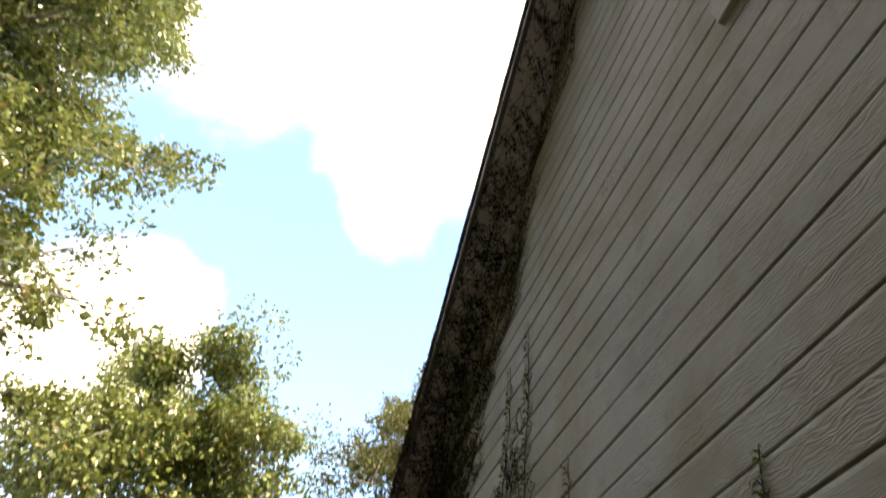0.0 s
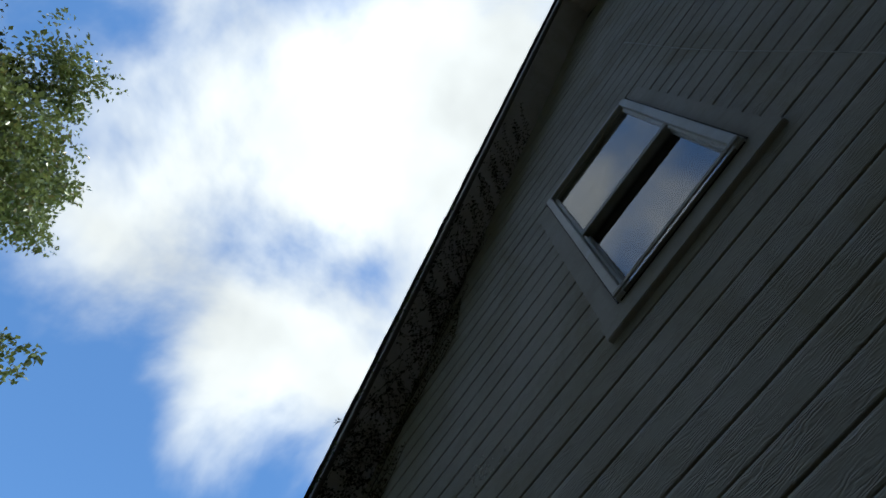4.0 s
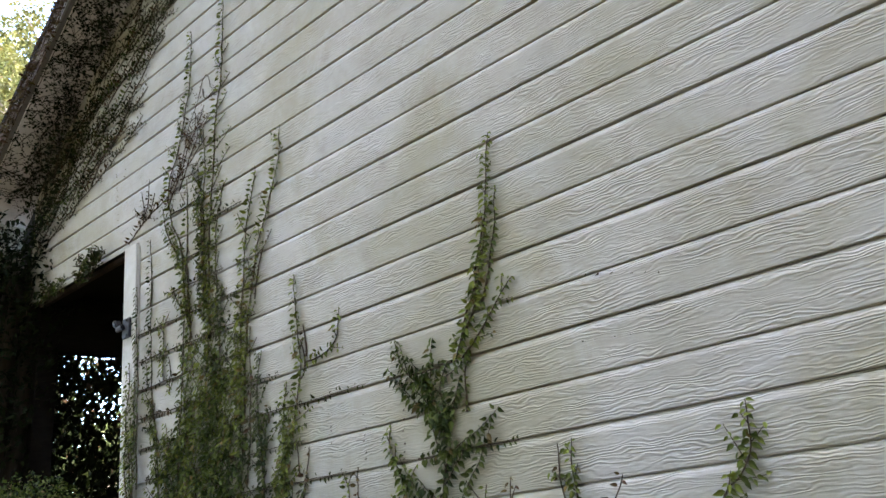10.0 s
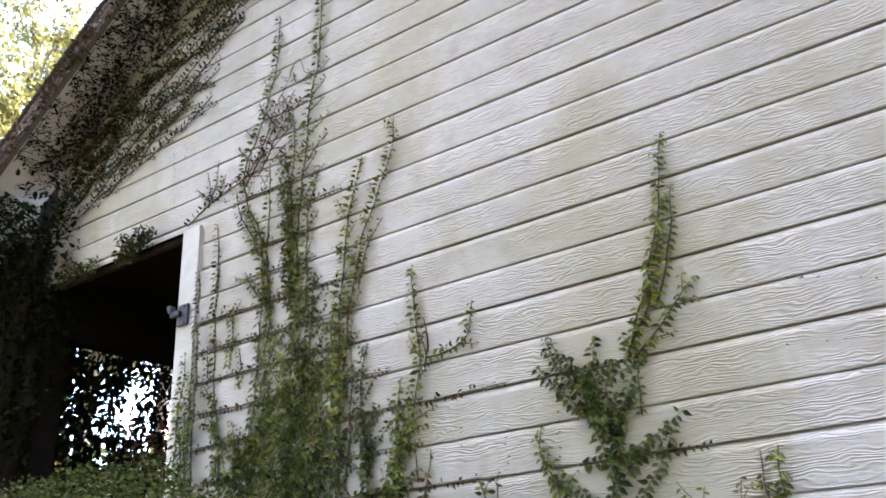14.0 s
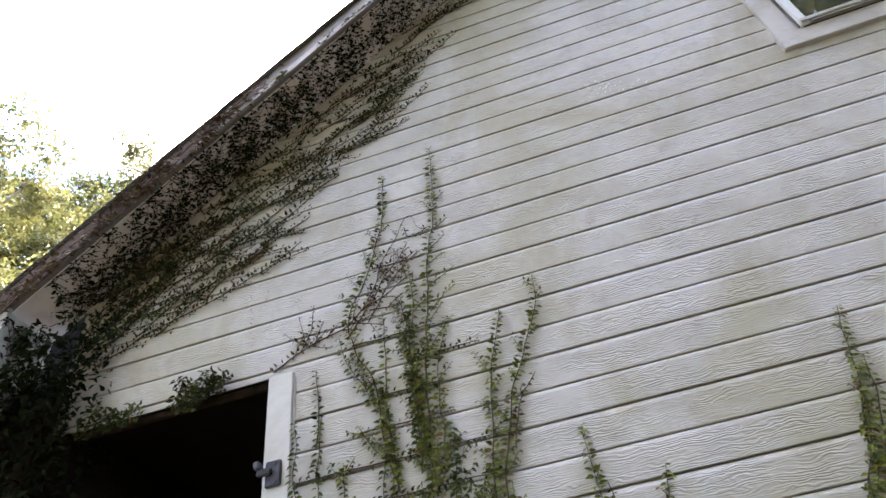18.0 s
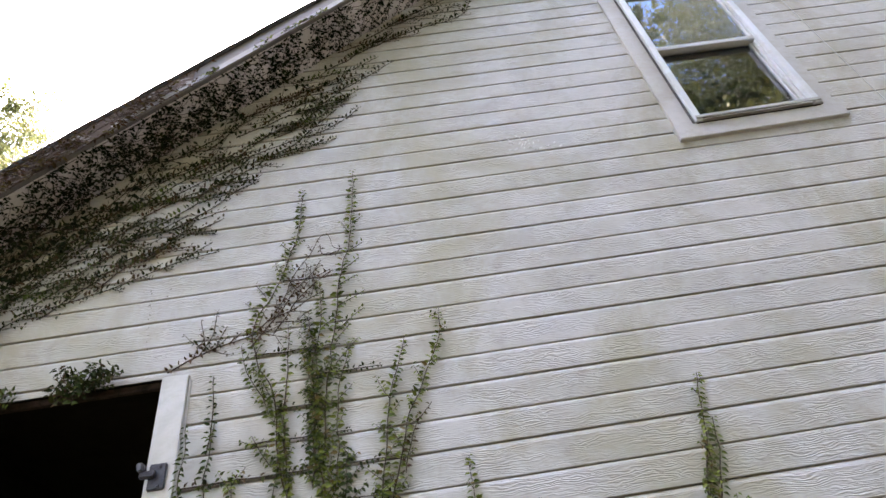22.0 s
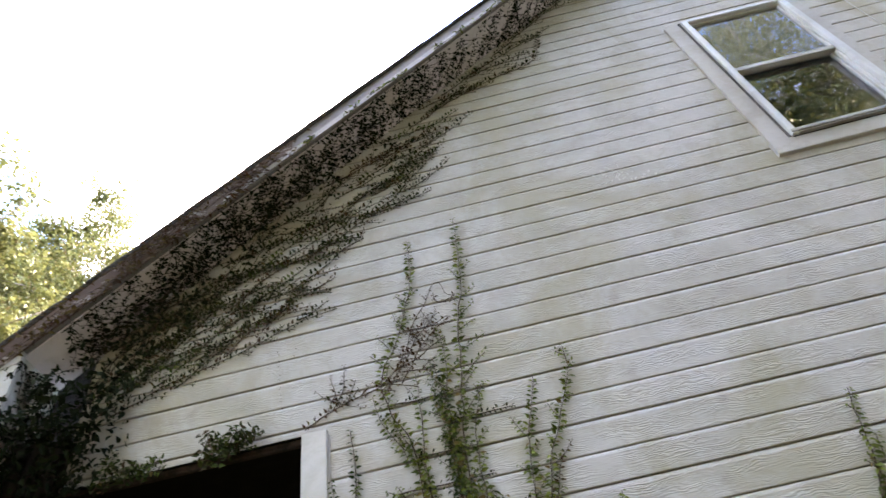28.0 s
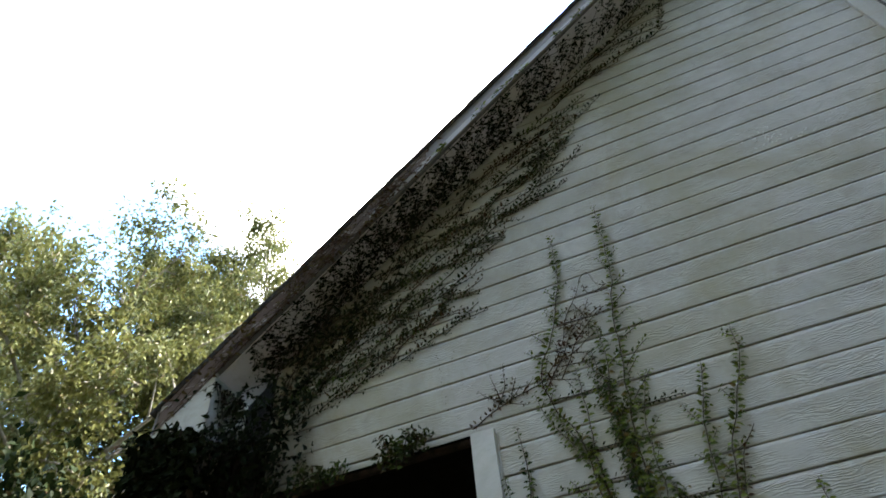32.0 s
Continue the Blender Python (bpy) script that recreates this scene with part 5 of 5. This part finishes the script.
shrub("shrub", "dense fine-leaved green shrub below the carport opening", 72000, -2.42, -0.74, 1.15, 0.44, 1.72, BUSH, 0.0145, 61)
shrub("shrub", "loose leafy shrub growing before the siding", 36000, -0.24, -0.76, 0.44, 0.25, 1.435, BUSH, 0.011, 62)
shrub("shrub", "low leafy shrub at the foot of the ivy", 20000, -1.10, -0.42, 0.60, 0.22, 1.40, BUSH, 0.015, 63)
shrub("shrub", "overgrown shrub beside the ivy column", 6000, -3.9, -0.95, 0.7, 0.5, 1.72, BUSH, 0.045, 64)
for k, (sx, sz, sy) in enumerate(((-0.53, 1.53, -0.22), (-0.62, 1.52, -0.2), (-0.26, 1.47, -0.55), (-0.36, 1.46, -0.5), (-0.16, 1.46, -0.6), (-0.8, 1.45, -0.2), (-1.2, 1.5, -0.15), (-1.42, 1.5, -0.15))):
    wall_vine([(sx, sz), (sx - 0.015, sz - 0.08), (sx + 0.01, sz - 0.2)], 0.025, 0.022, 1.2, YOUNG if k % 2 else BRONZE, 300 + k, base_y=sy, label="thin leafy weed sprig rising from the shrubs", bare=0.2, thin=0.3)


def curtain(x, y, z, w):
    """Thick at the sides and above; its ragged sky gap fits the camera's view."""
    gap = math.hypot((y - 0.76) / 0.17, (z - 2.42) / 0.26)
    return w > (0.06 if gap < 1.0 + 1.1 * w else -0.45) and z > 1.2 + 0.5 * w


# added as a dark screen before the bright foliage beyond the bay
leafy_mass("ivy_curtain", "ragged dark ivy curtain added to darken the carport's open side", "ivy", 15000, curtain, ((-4.25, -3.92), (0.1, 3.2), (0.9, 2.98)), IVY_DARK, 0.06, 66, 10, 0.8)
leafy_mass("red_shrub", "rust-red leafed shrub growing in the open carport", "shrub", 2400, lambda x, y, z, w: math.hypot((x + 3.75) / 0.5, (y - 1.0) / 0.4) < 0.9 + 0.3 * w and z < 2.2 + 0.35 * w,
           ((-4.4, -3.1), (0.5, 1.5), (0.6, 2.5)), RUST, 0.06, 65, 10, 0.2)


# ---- trees ----
def tree(label, base, height, crown_r, crown_low, n_leaves, leaf, mat, seed, lean=(0, 0), limbs=11, clumps=90, trunk_r=0.16, mesh_bark=None, droop=0.0, shape=None, loose=1.0, tuft=6):
    """A tapered trunk that forks into limbs and twigs, with leaf clumps at the twig ends and gaps between them."""
    r = np.random.default_rng(seed)
    top = thing("tree", label, "tree", "trees round the house", at=base)
    paths, tips, boughs = [], [], []
    trunk = []
    for i in range(9):
        s = i / 8
        trunk.append(Vector((lean[0] * s + 0.12 * noise.noise(Vector((s * 3, seed, 0))), lean[1] * s + 0.12 * noise.noise(Vector((s * 3, seed, 9))), height * 0.86 * s)))
    paths.append((trunk, np.linspace(trunk_r, trunk_r * 0.16, 9)))
    for k in range(limbs):
        s = crown_low + (0.97 - crown_low) * (k + r.uniform(0, 0.8)) / limbs
        f = s * 8
        i = min(7, int(f))
        start = trunk[i].lerp(trunk[i + 1], f - i)
        a = 2.4 * k + r.uniform(-0.4, 0.4)
        q = (s - crown_low) / (1 - crown_low)
        full = float(np.interp(q, (0, 0.33, 0.66, 1), shape)) if shape else 0.55 + 0.6 * math.sin(math.pi * min(1, q * 0.85 + 0.12))
        reach = crown_r * full * r.uniform(0.5, 1.08)
        end = start + Vector((math.cos(a) * reach, math.sin(a) * reach, reach * r.uniform(0.25, 0.75)))
        mid = start.lerp(end, 0.5) + Vector((r.normal(0, 0.15), r.normal(0, 0.15), 0.18 * reach))
        rad = trunk_r * 0.5 * (1 - s * 0.6)
        bough = []
        boughs.append(bough)
        bough.append(([start, start.lerp(mid, 0.5), mid, mid.lerp(end, 0.5), end], np.linspace(rad, rad * 0.2, 5)))
        for q in range(max(2, clumps // limbs)):
            t = r.uniform(0.35, 1.05)
            o = start.lerp(mid, t * 2) if t < 0.5 else mid.lerp(end, t * 2 - 1)
            tip = o + Vector((r.normal(0, 0.34), r.normal(0, 0.34), r.normal(0.05, 0.30) - droop)) * reach * 0.40
            bough.append(([o, o.lerp(tip, 0.5) + Vector((0, 0, 0.05)), tip], (rad * 0.28, rad * 0.18, 0.006)))
            tips.append(tip)
    verts, faces = tubes(paths, 6)
    stem = link_mesh("trunk", verts, faces, mesh_bark or BARK, top, "pale tapering trunk", True)
    for bough in boughs:
        verts, faces = tubes(bough, 5)
        link_mesh("limb", verts, faces, mesh_bark or BARK, stem, "", True)
    # every twig end carries several small tufts; leaves face away from the tuft's heart
    tips = np.array([tuple(t) for t in tips])
    tufts = max(3, tuft)
    hearts = np.repeat(tips, tufts, 0)
    m = len(hearts)
    reach = np.repeat(r.uniform(0.5, 1.25, len(tips)), tufts) * loose
    off = r.normal(0, 1, (m, 3))
    off *= (r.random(m) ** 0.4 / np.linalg.norm(off, axis=1))[:, None]
    hearts = hearts + off * reach[:, None] * (1.2, 1.2, 0.75)
    rad = 0.48 * reach * r.uniform(0.6, 1.3, m)
    n = n_leaves
    which = r.integers(0, m, n)
    ball = r.normal(0, 1, (n, 3))
    ball /= np.linalg.norm(ball, axis=1)[:, None]
    P = hearts[which] + ball * (r.random(n) ** 0.45 * rad[which])[:, None] * (1.1, 1.1, 0.7)
    A = ball * 0.8 + r.normal(0, 0.5, (n, 3)) + (0, 0, -0.35)
    Nn = ball * 0.85 + r.normal(0, 0.28, (n, 3)) + (0, 0, 0.6)
    leaves("crown", P, A, Nn, leaf * r.uniform(0.6, 1.3, n), mat, top)
    return top


CONE = (1.0, 0.95, 0.7, 0.4)
tree("tall live oak with glossy dark green leaves against the sky", (-6.2, -7.8, 0), 18.0, 3.2, 0.22, 110000, 0.112, SUNNY, 171, (0.2, 0.1), 44, 440, 0.24, shape=(1.25, 0.98, 0.76, 0.72), loose=0.66)
tree("taller live oak with a dense dark crown", (-5.3, -10.2, 0), 20.0, 3.0, 0.36, 40000, 0.125, TALL, 172, (0.1, 0.3), 24, 300, 0.24, shape=CONE, loose=0.8)
tree("sunlit broad-leaved tree with olive green crown", (-13.2, -3.9, 0), 11.6, 3.2, 0.26, 84000, 0.125, SUNNY, 72, (0.3, 0.2), 30, 300, 0.17, shape=(1.1, 1.1, 0.9, 0.55), loose=0.72, tuft=8)
ROUND = (1.2, 1.2, 1.05, 0.75)
tree("sunlit tree with pale branches and yellow-green leaves", (-8.2, 1.65, 0), 8.6, 1.95, 0.44, 62000, 0.060, OAK, 73, (0.1, 0.1), 40, 270, 0.13, shape=ROUND, loose=0.34)
tree("slender sunlit tree with pale forked trunk", (-8.2, 3.2, 0), 11.0, 1.5, 0.40, 80000, 0.060, OAK, 74, (-0.1, 0.1), 36, 330, 0.11, shape=ROUND, loose=0.40)
tree("tall sunlit tree with a full green crown, standing behind the others", (-12.9, 2.15, 0), 13.2, 2.2, 0.29, 84000, 0.090, OAK, 79, (0.0, 0.1), 40, 380, 0.16, shape=(1.2, 1.15, 1.0, 0.6), loose=0.5)
tree("leafy tree behind the low corner of the roof", (-7.63, 3.87, 0), 11.0, 1.45, 0.40, 90000, 0.056, OAK, 75, (0.1, 0.1), 40, 360, 0.12, shape=(1.3, 1.25, 1.15, 0.9), loose=0.36)
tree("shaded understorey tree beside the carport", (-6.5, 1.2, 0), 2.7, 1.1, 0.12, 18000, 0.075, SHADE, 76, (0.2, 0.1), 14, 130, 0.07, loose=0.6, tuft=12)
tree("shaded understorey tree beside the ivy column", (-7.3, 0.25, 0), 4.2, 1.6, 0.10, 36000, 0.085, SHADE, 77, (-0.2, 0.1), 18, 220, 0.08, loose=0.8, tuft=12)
tree("young leafy tree behind the ivy column", (-9.3, -0.4, 0), 5.4, 1.6, 0.15, 90000, 0.06, TALL, 70, (0.1, 0.1), 22, 180, 0.07, shape=ROUND, loose=0.45, tuft=5)
# row added across the yard to screen skylight; a few mirror in panes
for k, (tx, ty, th, tr) in enumerate(((-1.6, -11.4, 20.0, 3.7), (1.6, -9.8, 19.0, 3.7), (4.6, -8.8, 19.5, 3.7), (7.6, -7.8, 19.0, 3.5), (9.8, -5.4, 19.5, 3.7), (11.6, -2.2, 17.0, 3.6), (12.6, 1.0, 15.0, 3.4))):
    fine = k in (2, 3, 4)
    tree("dense dark evergreen oak added across the yard to screen skylight", (tx, ty, 0), th, tr, 0.08, 76000 if fine else 30000, 0.095 if fine else 0.27, OAK if fine else TALL, 78 + k, (0, 0), 28, 320, 0.2, loose=1.2)



def far_woods():
    """A belt of woodland all round, far behind the trees."""
    r = np.random.default_rng(90)
    n = 17000
    a = r.uniform(0, 2 * math.pi, n)
    d = r.uniform(22, 28, n)
    crest = np.array([5.2 + 1.6 * noise.noise(Vector((math.cos(t) * 5, math.sin(t) * 5, 0))) for t in a])
    z = crest * r.random(n) ** 0.8
    P = np.stack([d * np.cos(a), d * np.sin(a), z], 1)
    ob = leaves("far_woods", P, r.normal(0, 0.7, (n, 3)), r.normal(0, 0.6, (n, 3)) + (0, 0, 0.5), r.uniform(0.5, 1.0, n), TALL, None)
    tagged(ob, "belt of dark woodland round the yard", "woods", "", "stuff")


far_woods()

# ground: one sheet to the horizon, uneven near the house
g = 60
verts, faces = [], []
steps = np.sign(np.linspace(-1, 1, g)) * np.abs(np.linspace(-1, 1, g)) ** 3 * 600
for gy in steps:
    for gx in steps:
        near = math.exp(-(gx * gx + gy * gy) / 900)
        verts.append((gx, gy, 0.06 * near * noise.noise(Vector((gx * 0.6, gy * 0.6, 3))) - 0.02))
for b in range(g - 1):
    for a in range(g - 1):
        faces.append((b * g + a, b * g + a + 1, (b + 1) * g + a + 1, (b + 1) * g + a))
tagged(link_mesh("ground", verts, faces, GROUND), "dark ground covered with leaf litter", "ground", "", "structure")
